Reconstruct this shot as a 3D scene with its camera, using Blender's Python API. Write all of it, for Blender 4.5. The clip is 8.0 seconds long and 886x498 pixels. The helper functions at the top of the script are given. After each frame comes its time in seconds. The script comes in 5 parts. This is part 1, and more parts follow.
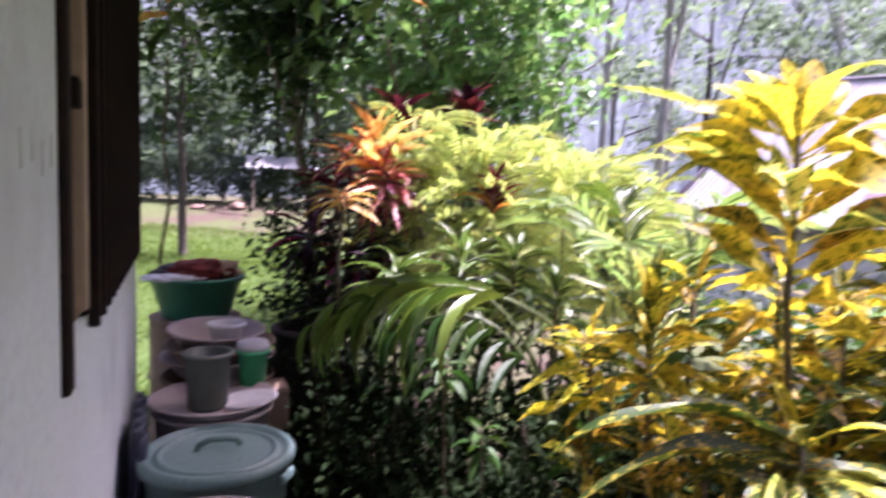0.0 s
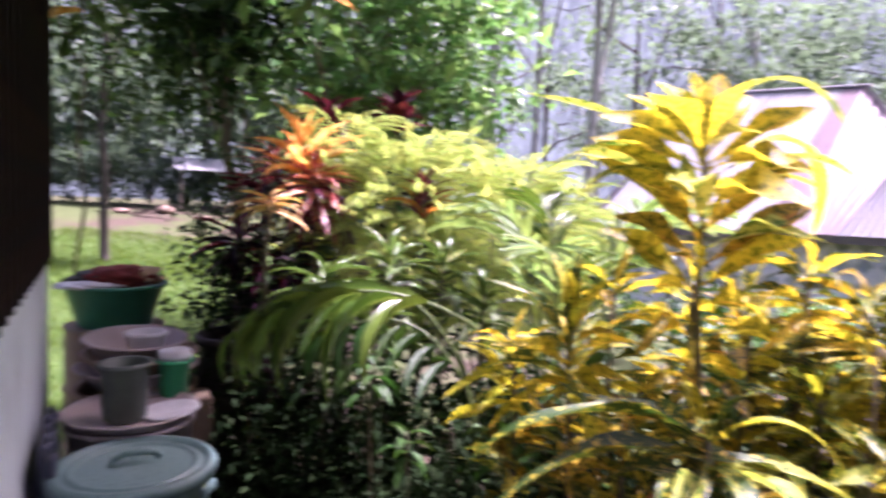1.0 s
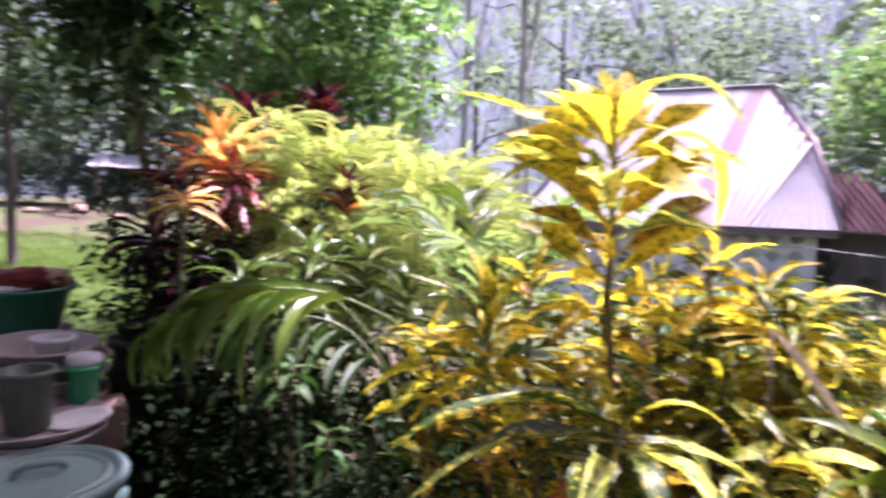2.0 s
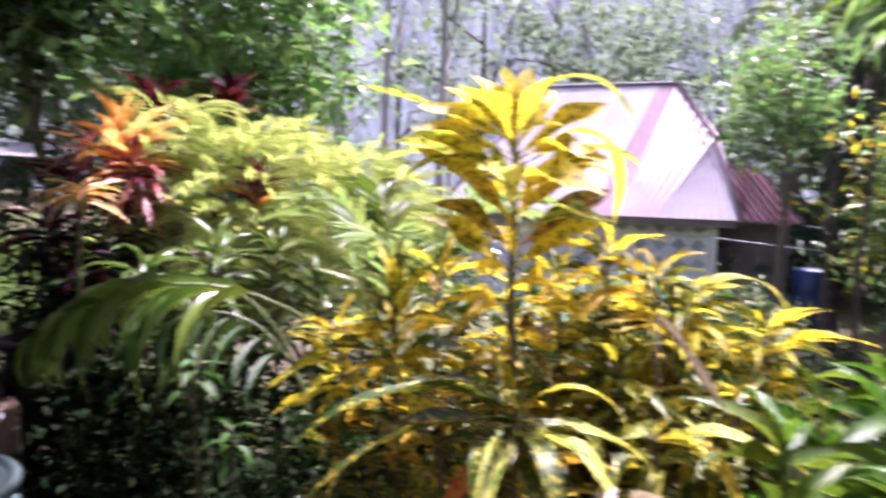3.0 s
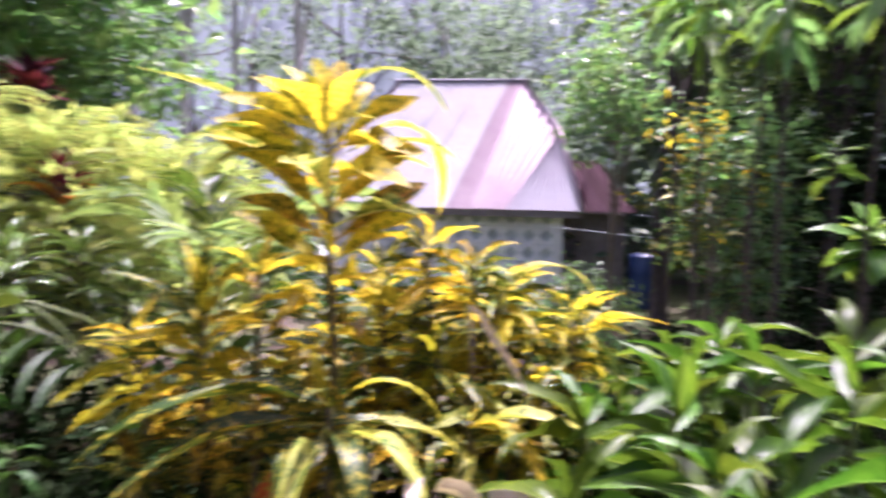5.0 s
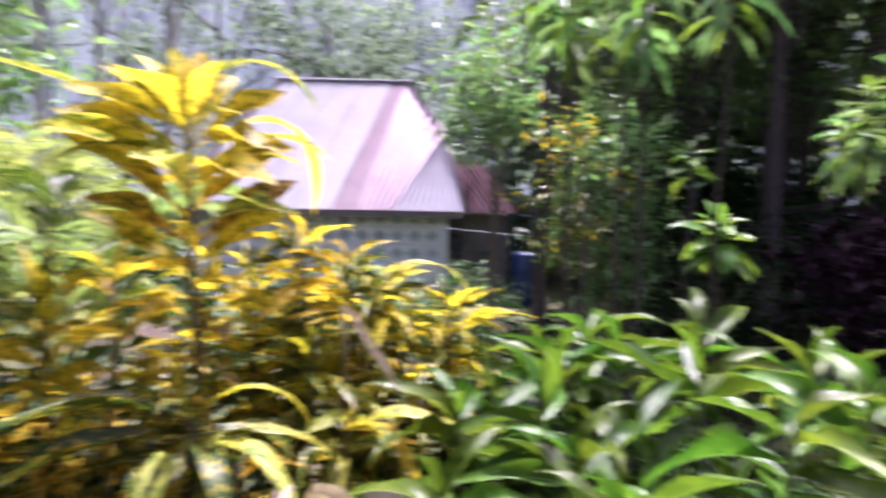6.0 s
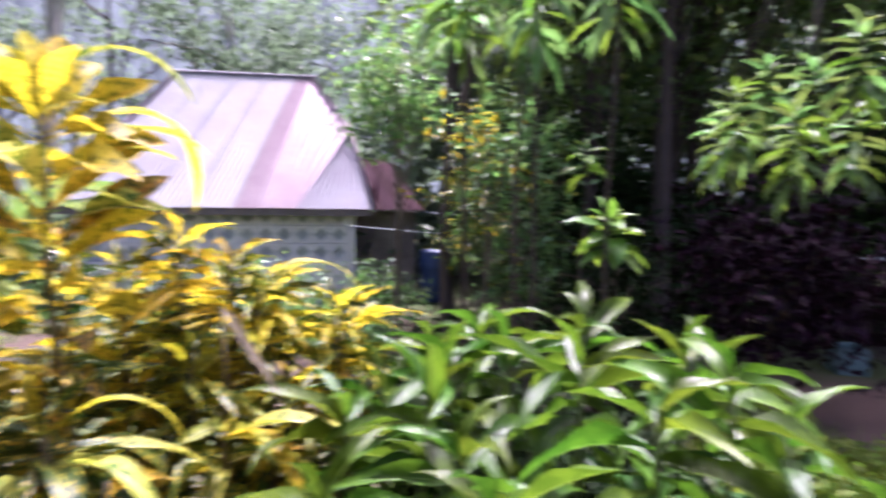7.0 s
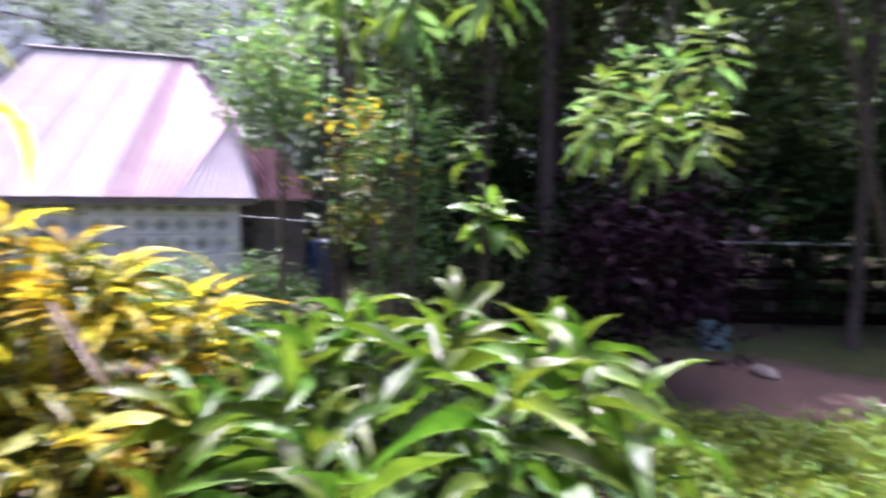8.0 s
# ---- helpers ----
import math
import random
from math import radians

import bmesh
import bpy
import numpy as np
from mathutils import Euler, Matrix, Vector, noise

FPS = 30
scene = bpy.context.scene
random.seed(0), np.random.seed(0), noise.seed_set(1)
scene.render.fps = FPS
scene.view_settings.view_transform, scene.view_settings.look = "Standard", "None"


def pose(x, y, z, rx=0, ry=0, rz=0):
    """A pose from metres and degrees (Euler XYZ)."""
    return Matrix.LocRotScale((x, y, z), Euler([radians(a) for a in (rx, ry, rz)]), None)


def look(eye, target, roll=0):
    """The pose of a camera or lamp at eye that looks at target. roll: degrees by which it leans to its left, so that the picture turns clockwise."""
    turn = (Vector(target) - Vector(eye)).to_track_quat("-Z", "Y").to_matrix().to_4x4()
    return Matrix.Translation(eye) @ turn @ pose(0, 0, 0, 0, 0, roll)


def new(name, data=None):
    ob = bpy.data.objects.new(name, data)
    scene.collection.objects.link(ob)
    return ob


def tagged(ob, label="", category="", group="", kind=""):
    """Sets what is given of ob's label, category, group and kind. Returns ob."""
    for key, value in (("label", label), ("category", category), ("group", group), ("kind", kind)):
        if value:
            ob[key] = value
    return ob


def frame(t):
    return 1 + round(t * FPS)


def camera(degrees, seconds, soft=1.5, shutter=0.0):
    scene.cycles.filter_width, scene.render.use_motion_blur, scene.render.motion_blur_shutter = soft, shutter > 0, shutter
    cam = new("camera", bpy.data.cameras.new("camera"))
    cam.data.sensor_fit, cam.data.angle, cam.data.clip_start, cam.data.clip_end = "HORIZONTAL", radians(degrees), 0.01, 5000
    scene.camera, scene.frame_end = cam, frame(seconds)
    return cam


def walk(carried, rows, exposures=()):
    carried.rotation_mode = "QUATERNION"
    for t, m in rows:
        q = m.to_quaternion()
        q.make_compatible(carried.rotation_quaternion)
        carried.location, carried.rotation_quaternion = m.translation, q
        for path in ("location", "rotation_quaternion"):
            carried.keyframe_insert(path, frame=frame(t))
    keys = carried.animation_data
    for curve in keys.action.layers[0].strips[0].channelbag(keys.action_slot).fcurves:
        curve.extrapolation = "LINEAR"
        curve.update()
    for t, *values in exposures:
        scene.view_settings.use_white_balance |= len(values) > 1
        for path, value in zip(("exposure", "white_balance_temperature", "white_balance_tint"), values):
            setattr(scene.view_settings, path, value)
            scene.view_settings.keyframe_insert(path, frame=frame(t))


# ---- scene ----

cam = camera(69.0, 8.0, soft=2.4, shutter=2.2)
PATH = [
    (0.0, (-0.014, -0.041, 1.629), (-0.004, 1.952, 1.466), 1.9),
    (0.5, (-0.007, -0.05, 1.635), (0.09, 1.943, 1.496), 2.2),
    (1.0, (0.02, -0.051, 1.635), (0.225, 1.933, 1.491), 2.1),
    (2.5, (0.082, -0.077, 1.633), (0.601, 1.848, 1.477), 1.6),
    (3.0, (0.107, -0.102, 1.642), (0.742, 1.787, 1.472), 1.7),
    (3.5, (0.136, -0.121, 1.65), (0.858, 1.735, 1.464), 1.5),
    (4.0, (0.163, -0.138, 1.652), (0.973, 1.680, 1.465), 1.5),
    (5.5, (0.286, -0.145, 1.638), (1.427, 1.489, 1.468), 1.0),
    (6.0, (0.303, -0.155, 1.634), (1.591, 1.365, 1.468), 1.0),
    (6.5, (0.348, -0.162, 1.63), (1.743, 1.259, 1.453), 0.9),
    (7.0, (0.379, -0.18, 1.63), (1.862, 1.151, 1.461), 0.8),
    (7.5, (0.428, -0.193, 1.62), (2.009, 1.017, 1.432), 0.9),
    (8.0, (0.478, -0.217, 1.612), (2.153, 0.857, 1.416), 0.9),
]
walk(cam, [(t, look(eye, target, roll)) for t, eye, target, roll in PATH],
     exposures=[(0.0, 2.20, 5720.0, 49.0), (3.0, 2.08, 5720.0, 49.0), (5.5, 1.88, 5720.0, 44.0), (6.5, 1.83, 5600.0, 42.0), (8.0, 2.08, 5650.0, 42.0)])

# ---- light ----
SUN_AZ, SUN_EL = 36.0, 67.0          # degrees from +x towards +y, and above the horizon
world = bpy.data.worlds.new("world")
scene.world = world
world.use_nodes = True
wn = world.node_tree.nodes
sky = wn.new("ShaderNodeTexSky")
sky.sky_type = 'NISHITA'
sky.sun_disc = False
sky.sun_elevation = radians(SUN_EL)
sky.sun_rotation = radians(90 - SUN_AZ)
sky.air_density, sky.dust_density = 1.0, 9.0
world.node_tree.links.new(sky.outputs[0], wn["Background"].inputs[0])
wn["Background"].inputs[1].default_value = 0.095
sun = new("sun", bpy.data.lights.new("sun", "SUN"))
sun.data.energy, sun.data.angle, sun.data.color = 4.5, radians(1.5), (1.0, 0.95, 0.85)
to_sun = Vector((math.cos(radians(SUN_AZ)) * math.cos(radians(SUN_EL)), math.sin(radians(SUN_AZ)) * math.cos(radians(SUN_EL)), math.sin(radians(SUN_EL))))
sun.matrix_world = look(to_sun * 40, (0, 0, 0))


# ---- materials ----
class Nodes:
    """A few short-hands for node materials."""

    def __init__(self, name):
        self.mat = bpy.data.materials.new(name)
        self.mat.use_nodes = True
        self.nt = self.mat.node_tree
        self.bsdf = self.nt.nodes["Principled BSDF"]
        self.out = self.nt.nodes["Material Output"]

    def add(self, kind, **values):
        n = self.nt.nodes.new(kind)
        for k, v in values.items():
            n.inputs[k].default_value = v
        return n

    def link(self, a, b):
        self.nt.links.new(a, b)

    def coords(self, kind="Object", shift=True):
        tc = self.add("ShaderNodeTexCoord")
        if not shift:
            return tc.outputs[kind]
        info, geo = self.add("ShaderNodeObjectInfo"), self.add("ShaderNodeNewGeometry")
        s = self.math("ADD", info.outputs["Random"], geo.outputs["Random Per Island"])
        s = self.math("MULTIPLY", s, 53.0)
        v = self.add("ShaderNodeVectorMath")
        v.operation = "ADD"
        self.link(tc.outputs[kind], v.inputs[0])
        self.link(s, v.inputs[1])
        return v.outputs[0]

    def math(self, op, a, b=None, clamp=False):
        m = self.add("ShaderNodeMath")
        m.operation, m.use_clamp = op, clamp
        for i, x in enumerate((a, b)):
            if x is None:
                continue
            if isinstance(x, (int, float)):
                m.inputs[i].default_value = x
            else:
                self.link(x, m.inputs[i])
        return m.outputs[0]

    def noise(self, co, scale, detail=4.0, rough=0.6):
        n = self.add("ShaderNodeTexNoise", Scale=scale, Detail=detail, Roughness=rough)
        self.link(co, n.inputs["Vector"])
        return n.outputs["Fac"]

    def step(self, value, lo, hi):
        m = self.add("ShaderNodeMapRange")
        m.inputs["From Min"].default_value, m.inputs["From Max"].default_value = lo, hi
        self.link(value, m.inputs["Value"])
        return m.outputs[0]

    def mix(self, fac, a, b):
        m = self.add("ShaderNodeMix")
        m.data_type = "RGBA"
        for key, x in ((0, fac), (6, a), (7, b)):
            if isinstance(x, (int, float)):
                m.inputs[key].default_value = x
            elif isinstance(x, tuple):
                m.inputs[key].default_value = (*x, 1.0)
            else:
                self.link(x, m.inputs[key])
        return m.outputs[2]

    def vary(self, colour, value=0.35, hue=0.03):
        """Shifts hue and brightness from piece to piece."""
        info, geo = self.add("ShaderNodeObjectInfo"), self.add("ShaderNodeNewGeometry")
        r = self.math("FRACT", self.math("ADD", info.outputs["Random"], geo.outputs["Random Per Island"]))
        r2 = self.math("FRACT", self.math("MULTIPLY", r, 17.3))
        h = self.add("ShaderNodeHueSaturation")
        self.link(self.math("ADD", self.math("MULTIPLY", r, 2 * hue), 0.5 - hue), h.inputs["Hue"])
        self.link(self.math("ADD", self.math("MULTIPLY", r2, 2 * value), 1 - value), h.inputs["Value"])
        self.link(colour, h.inputs["Color"])
        return h.outputs[0]

    def bump(self, height, strength=0.3, distance=0.01):
        b = self.add("ShaderNodeBump", Strength=strength, Distance=distance)
        self.link(height, b.inputs["Height"])
        self.link(b.outputs[0], self.bsdf.inputs["Normal"])
        return b.outputs[0]

    def base(self, colour, rough=0.6, metal=0.0, spec=0.5):
        if isinstance(colour, tuple):
            self.bsdf.inputs["Base Color"].default_value = (*colour, 1)
        else:
            self.link(colour, self.bsdf.inputs["Base Color"])
        if isinstance(rough, (int, float)):
            self.bsdf.inputs["Roughness"].default_value = rough
        else:
            self.link(rough, self.bsdf.inputs["Roughness"])
        self.bsdf.inputs["Metallic"].default_value = metal
        self.bsdf.inputs["Specular IOR Level"].default_value = spec
        return self.mat


def leaf_material(name, base, spot=None, amount=0.5, scale=9.0, rib=None, rib_width=0.05, rough=0.32, through_light=0.4, value=0.3, hue=0.02, edge=None, spec=0.4, warm=(1.15, 1.1, 0.6), bias=0.0):
    """A leaf blade: blotches, midrib, gloss, and light that shines through."""
    n = Nodes(name)
    co = n.coords()
    uv = n.add("ShaderNodeUVMap").outputs[0]
    sep = n.add("ShaderNodeSeparateXYZ")
    n.link(uv, sep.inputs[0])
    off = n.math("ABSOLUTE", n.math("SUBTRACT", sep.outputs[0], 0.5))
    fine = n.noise(co, 30.0, 3.0)
    c = n.mix(n.step(fine, 0.35, 0.7), base, tuple(x * 0.72 for x in base))
    if spot:
        tall = n.add("ShaderNodeVectorMath")
        tall.operation = "MULTIPLY"
        n.link(co, tall.inputs[0])
        tall.inputs[1].default_value = (1.0, 4.5, 4.5)
        blotch = n.noise(tall.outputs[0], scale, 3.0, 0.6)
        if bias:
            blotch = n.math("SUBTRACT", blotch, n.math("MULTIPLY", off, bias))
        c = n.mix(n.step(blotch, amount - 0.05, amount + 0.05), c, spot)
    if edge:
        c = n.mix(n.step(off, 0.3, 0.48), c, edge)
    if rib:
        c = n.mix(n.step(off, rib_width, rib_width * 0.5), c, rib)
    c = n.vary(c, value, hue)
    n.base(c, n.math("ADD", n.math("MULTIPLY", fine, 0.2), rough - 0.1), spec=spec)
    veins = n.add("ShaderNodeTexWave", Scale=14.0, Distortion=1.5)
    n.link(co, veins.inputs["Vector"])
    normal = n.bump(n.math("ADD", veins.outputs["Fac"], fine), 0.18, 0.004)
    t = n.add("ShaderNodeBsdfTranslucent")
    shone = n.add("ShaderNodeVectorMath")
    shone.operation = "MULTIPLY"
    n.link(c, shone.inputs[0])
    shone.inputs[1].default_value = warm
    n.link(shone.outputs[0], t.inputs["Color"])
    n.link(normal, t.inputs["Normal"])
    m = n.add("ShaderNodeMixShader")
    m.inputs[0].default_value = through_light
    n.link(n.bsdf.outputs[0], m.inputs[1])
    n.link(t.outputs[0], m.inputs[2])
    n.link(m.outputs[0], n.out.inputs["Surface"])
    return n.mat


def plain_material(name, colour, dirt=None, rough=0.6, metal=0.0, scale=6.0, amount=0.55, soft=0.2, bump=0.2, grain=60.0, spec=0.5, value=0.06):
    """A surface with stains and fine relief."""
    n = Nodes(name)
    co = n.coords(shift=False)
    big, fine = n.noise(co, scale, 6.0), n.noise(co, grain, 4.0)
    c = n.mix(n.step(big, amount - soft, amount + soft), colour, dirt or tuple(x * 0.7 for x in colour))
    c = n.mix(n.step(fine, 0.45, 0.75), c, tuple(x * 0.8 for x in colour))
    c = n.vary(c, value, 0.01)
    n.base(c, n.math("ADD", n.math("MULTIPLY", big, 0.25), rough - 0.12, True), metal, spec)
    n.bump(fine, bump, 0.004)
    return n.mat


M_CROTON = leaf_material("croton_yellow", (0.72, 0.60, 0.03), (0.19, 0.20, 0.014), 0.47, 3.8, (0.70, 0.48, 0.05), 0.045, rough=0.45, spec=0.28, through_light=0.6, value=0.25, warm=(1.1, 1.03, 0.6), bias=0.25)
M_CROTON_GOLD = leaf_material("croton_gold", (0.66, 0.57, 0.03), (0.14, 0.18, 0.012), 0.54, 3.2, (0.72, 0.46, 0.05), 0.04, rough=0.45, spec=0.25, through_light=0.55, value=0.3, hue=0.03, warm=(1.08, 1.0, 0.6))
M_CROTON_DARK = leaf_material("croton_green", (0.040, 0.085, 0.013), (0.58, 0.47, 0.04), 0.585, 5.0, (0.40, 0.38, 0.06), 0.025, rough=0.40, spec=0.35, through_light=0.3, warm=(1.05, 1.0, 0.6))
M_CROTON_RUST = leaf_material("croton_rust", (0.56, 0.40, 0.03), (0.06, 0.075, 0.010), 0.46, 3.6, (0.6, 0.30, 0.04), 0.05, rough=0.45, spec=0.25, through_light=0.45, value=0.4, warm=(1.05, 1.0, 0.6), bias=0.2)
M_CROTON_RED = leaf_material("croton_red", (0.52, 0.13, 0.03), (0.40, 0.26, 0.03), 0.52, 3.4, (0.62, 0.30, 0.08), 0.05, rough=0.42, spec=0.3, through_light=0.45, warm=(1.05, 1.0, 0.7))
M_CROTON_PALE = leaf_material("croton_pale", (0.46, 0.46, 0.075), (0.07, 0.13, 0.015), 0.50, 3.2, (0.75, 0.70, 0.30), 0.05, rough=0.5, spec=0.2, warm=(1.05, 1.0, 0.7), bias=0.15)
M_PALM_PALE = leaf_material("pale_palm_leaf", (0.19, 0.30, 0.11), None, rib=(0.30, 0.38, 0.20), rib_width=0.04, rough=0.38, through_light=0.45, value=0.25)
M_GLOSSY = leaf_material("glossy_green", (0.058, 0.13, 0.012), (0.08, 0.16, 0.014), 0.52, 1.0, (0.16, 0.26, 0.06), 0.035, rough=0.36, through_light=0.42, value=0.4, hue=0.03, spec=0.34)
M_DRACAENA = leaf_material("grey_green_leaf", (0.085, 0.15, 0.032), None, rib=(0.20, 0.28, 0.14), rough=0.22, through_light=0.25)
M_PALM = leaf_material("palm_green", (0.085, 0.15, 0.025), None, rib=(0.25, 0.33, 0.08), rib_width=0.04, rough=0.24, spec=0.6, through_light=0.28)
M_LIME = leaf_material("lime_leaf", (0.43, 0.52, 0.15), None, rough=0.5, spec=0.25, through_light=0.5, value=0.3, hue=0.03, warm=(1.05, 1.05, 0.8))
M_ORANGE = leaf_material("orange_leaf", (0.85, 0.36, 0.08), (0.85, 0.55, 0.18), 0.5, 1.0, rough=0.3, through_light=0.45, warm=(1.1, 1.0, 0.8))
M_PINK = leaf_material("pink_red_leaf", (0.30, 0.045, 0.055), (0.62, 0.28, 0.25), 0.53, 1.2, rough=0.28, through_light=0.22)
M_TAN = leaf_material("tan_leaf", (0.64, 0.45, 0.17), (0.54, 0.25, 0.11), 0.57, 1.0, rough=0.35, through_light=0.35)
M_PURPLE = leaf_material("purple_leaf", (0.085, 0.012, 0.03), (0.16, 0.03, 0.055), 0.55, 4.0, rough=0.25, through_light=0.2)
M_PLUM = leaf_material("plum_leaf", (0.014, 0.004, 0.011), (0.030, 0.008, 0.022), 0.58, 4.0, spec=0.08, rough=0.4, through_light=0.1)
M_TREE = leaf_material("tree_leaf", (0.16, 0.30, 0.10), None, rib=(0.22, 0.35, 0.14), rough=0.34, through_light=0.5, value=0.4, hue=0.03, warm=(1.05, 1.1, 0.75))
M_GROVE = leaf_material("grove_leaf", (0.125, 0.20, 0.07), None, spec=0.25, rough=0.42, through_light=0.45, value=0.45, hue=0.03)
# Distance haze is mixed into this leaf colour: paler and bluer.
M_FAR = leaf_material("hazed_far_leaf", (0.125, 0.19, 0.135), None, rough=0.55, through_light=0.6, value=0.3, warm=(1.1, 1.05, 0.8))
# Grove shade is painted in: a darkened leaf for undergrowth and shaded trees.
M_DARKLEAF = leaf_material("shade_darkened_leaf", (0.03, 0.062, 0.018), None, rough=0.62, spec=0.14, through_light=0.2, value=0.4)
# Leaf colour taken almost to black, painting deep shade among the plants.
M_SHADE_DARK = leaf_material("near_black_shade_leaf", (0.011, 0.022, 0.007), None, spec=0.04, rough=0.7, through_light=0.08, value=0.4)
M_BRIGHT = leaf_material("bright_leaf", (0.13, 0.26, 0.034), None, rib=(0.24, 0.40, 0.10), rough=0.36, through_light=0.45, value=0.2)
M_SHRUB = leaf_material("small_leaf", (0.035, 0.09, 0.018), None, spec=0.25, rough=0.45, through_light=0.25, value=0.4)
M_GRASS = leaf_material("grass_blade", (0.14, 0.21, 0.03), None, spec=0.2, rough=0.55, through_light=0.4, value=0.35, hue=0.03)
M_LAWN = leaf_material("lawn_blade", (0.085, 0.15, 0.02), None, spec=0.15, rough=0.6, through_light=0.35, value=0.4, hue=0.03)
M_WEED = leaf_material("weed_leaf", (0.13, 0.23, 0.033), None, rib=(0.18, 0.27, 0.09), rough=0.6, spec=0.2, through_light=0.45, value=0.3, hue=0.03)
M_BARK = plain_material("bark", (0.17, 0.13, 0.09), (0.08, 0.07, 0.05), 0.85, scale=9.0, bump=0.8, grain=40.0)
M_BARK_PALE = plain_material("pale_bark", (0.42, 0.40, 0.36), (0.20, 0.20, 0.17), 0.8, scale=5.0, bump=0.6, grain=30.0)
M_STEM = plain_material("plant_stem", (0.11, 0.085, 0.04), (0.06, 0.05, 0.03), 0.6, scale=14.0)
M_STEM_GREEN = plain_material("green_stem", (0.10, 0.14, 0.035), (0.06, 0.08, 0.03), 0.5, scale=14.0)
M_PLASTER = plain_material("white_plaster", (0.64, 0.70, 0.71), (0.42, 0.45, 0.44), 0.75, scale=1.6, amount=0.62, soft=0.12, bump=0.25, grain=45.0)
M_PLINTH = plain_material("stained_plaster", (0.54, 0.58, 0.59), (0.30, 0.31, 0.30), 0.8, scale=2.4, amount=0.55, soft=0.15, bump=0.35, grain=40.0)
M_WOOD = plain_material("weathered_wood", (0.23, 0.155, 0.10), (0.12, 0.08, 0.055), 0.75, scale=8.0, bump=0.4)
M_WOOD_TAN = plain_material("pale_tan_wood", (0.36, 0.27, 0.18), (0.22, 0.16, 0.11), 0.75, scale=8.0, bump=0.3)
# Window's darkness painted into red-brown wood, near-black; fence rails share it.
M_WOOD_NEAR_BLACK = plain_material("near_black_red_wood", (0.012, 0.006, 0.005), (0.008, 0.005, 0.004), 0.8, scale=8.0, bump=0.3, spec=0.04)
M_IRON = plain_material("dark_iron", (0.010, 0.008, 0.008), (0.03, 0.014, 0.009), 0.75, 0.0, scale=12.0, bump=0.3, spec=0.12)
M_BARK_DARK = plain_material("dark_bark", (0.07, 0.05, 0.04), (0.035, 0.028, 0.022), 0.85, scale=9.0, bump=0.8, grain=40.0)
# ---- helpers of this scene ----


def smooth(a, b, x):
    t = min(1.0, max(0.0, (x - a) / (b - a)))
    return t * t * (3 - 2 * t)


def ground_z(x, y):
    """Height of the ground: flat by the house, a little lower by the hut, a low bank beyond the lawn."""
    hut = smooth(4.5, 8.5, math.hypot(x, y)) * smooth(-0.5, 0.6, math.atan2(x, y) - 0.25)
    bank = smooth(17.0, 27.0, math.hypot(x, y)) * smooth(0.15, -0.15, math.atan2(x, y))
    far = smooth(30.0, 60.0, math.hypot(x, y))
    bumps = 0.03 * noise.noise((x * 0.7, y * 0.7, 0.0)) + 0.012 * noise.noise((x * 3.1, y * 3.1, 4.0))
    return -0.25 * hut + 1.1 * bank * (1 - far * 0.3) + bumps


def mesh_of(name, bm, material, smooth_faces=True):
    me = bpy.data.meshes.new(name)
    bm.to_mesh(me)
    bm.free()
    me.materials.append(material)
    if smooth_faces:
        me.polygons.foreach_set("use_smooth", [True] * len(me.polygons))
    return me


def part(name, bm, material, parent, label="", m=None, flat=False):
    """Links a bmesh as one mesh object under a thing or a part."""
    ob = new(name, mesh_of(name, bm, material, not flat))
    ob.parent = parent
    if m is not None:
        ob.matrix_basis = m
    return tagged(ob, label)


def piece(name, me, parent, m):
    """An object of its own on a shared mesh."""
    ob = new(name, me)
    ob.parent = parent
    ob.matrix_basis = m
    return ob


def thing(name, place, label, category, group="", kind=""):
    ob = new(name)
    ob.empty_display_size = 0.1
    ob.matrix_basis = place if isinstance(place, Matrix) else Matrix.Translation(place)
    return tagged(ob, label, category, group, kind)


def box(bm, size, centre=(0, 0, 0), bevel=0.0, m=None):
    r = bmesh.ops.create_cube(bm, size=1.0)
    vs = r["verts"]
    bmesh.ops.scale(bm, vec=size, verts=vs)
    bmesh.ops.translate(bm, vec=centre, verts=vs)
    if m is not None:
        bmesh.ops.transform(bm, matrix=m, verts=vs)
    if bevel:
        es = {e for v in vs for e in v.link_edges}
        bmesh.ops.bevel(bm, geom=list(es), offset=bevel, segments=2, affect="EDGES", profile=0.5)


def lathe(bm, rows, sides=32, m=None):
    """A turned body from rows of (radius, z)."""
    rings = []
    for r, z in rows:
        if r < 1e-5:
            rings.append([bm.verts.new((0, 0, z))])
        else:
            rings.append([bm.verts.new((r * math.cos(2 * math.pi * i / sides), r * math.sin(2 * math.pi * i / sides), z)) for i in range(sides)])
    for a, b in zip(rings, rings[1:]):
        for i in range(sides):
            j = (i + 1) % sides
            if len(a) == 1 and len(b) == 1:
                continue
            if len(a) == 1:
                bm.faces.new((a[0], b[i], b[j]))
            elif len(b) == 1:
                bm.faces.new((a[i], a[j], b[0]))
            else:
                bm.faces.new((a[i], a[j], b[j], b[i]))
    bmesh.ops.recalc_face_normals(bm, faces=bm.faces)
    if m is not None:
        bmesh.ops.transform(bm, matrix=m, verts=[v for ring in rings for v in ring])


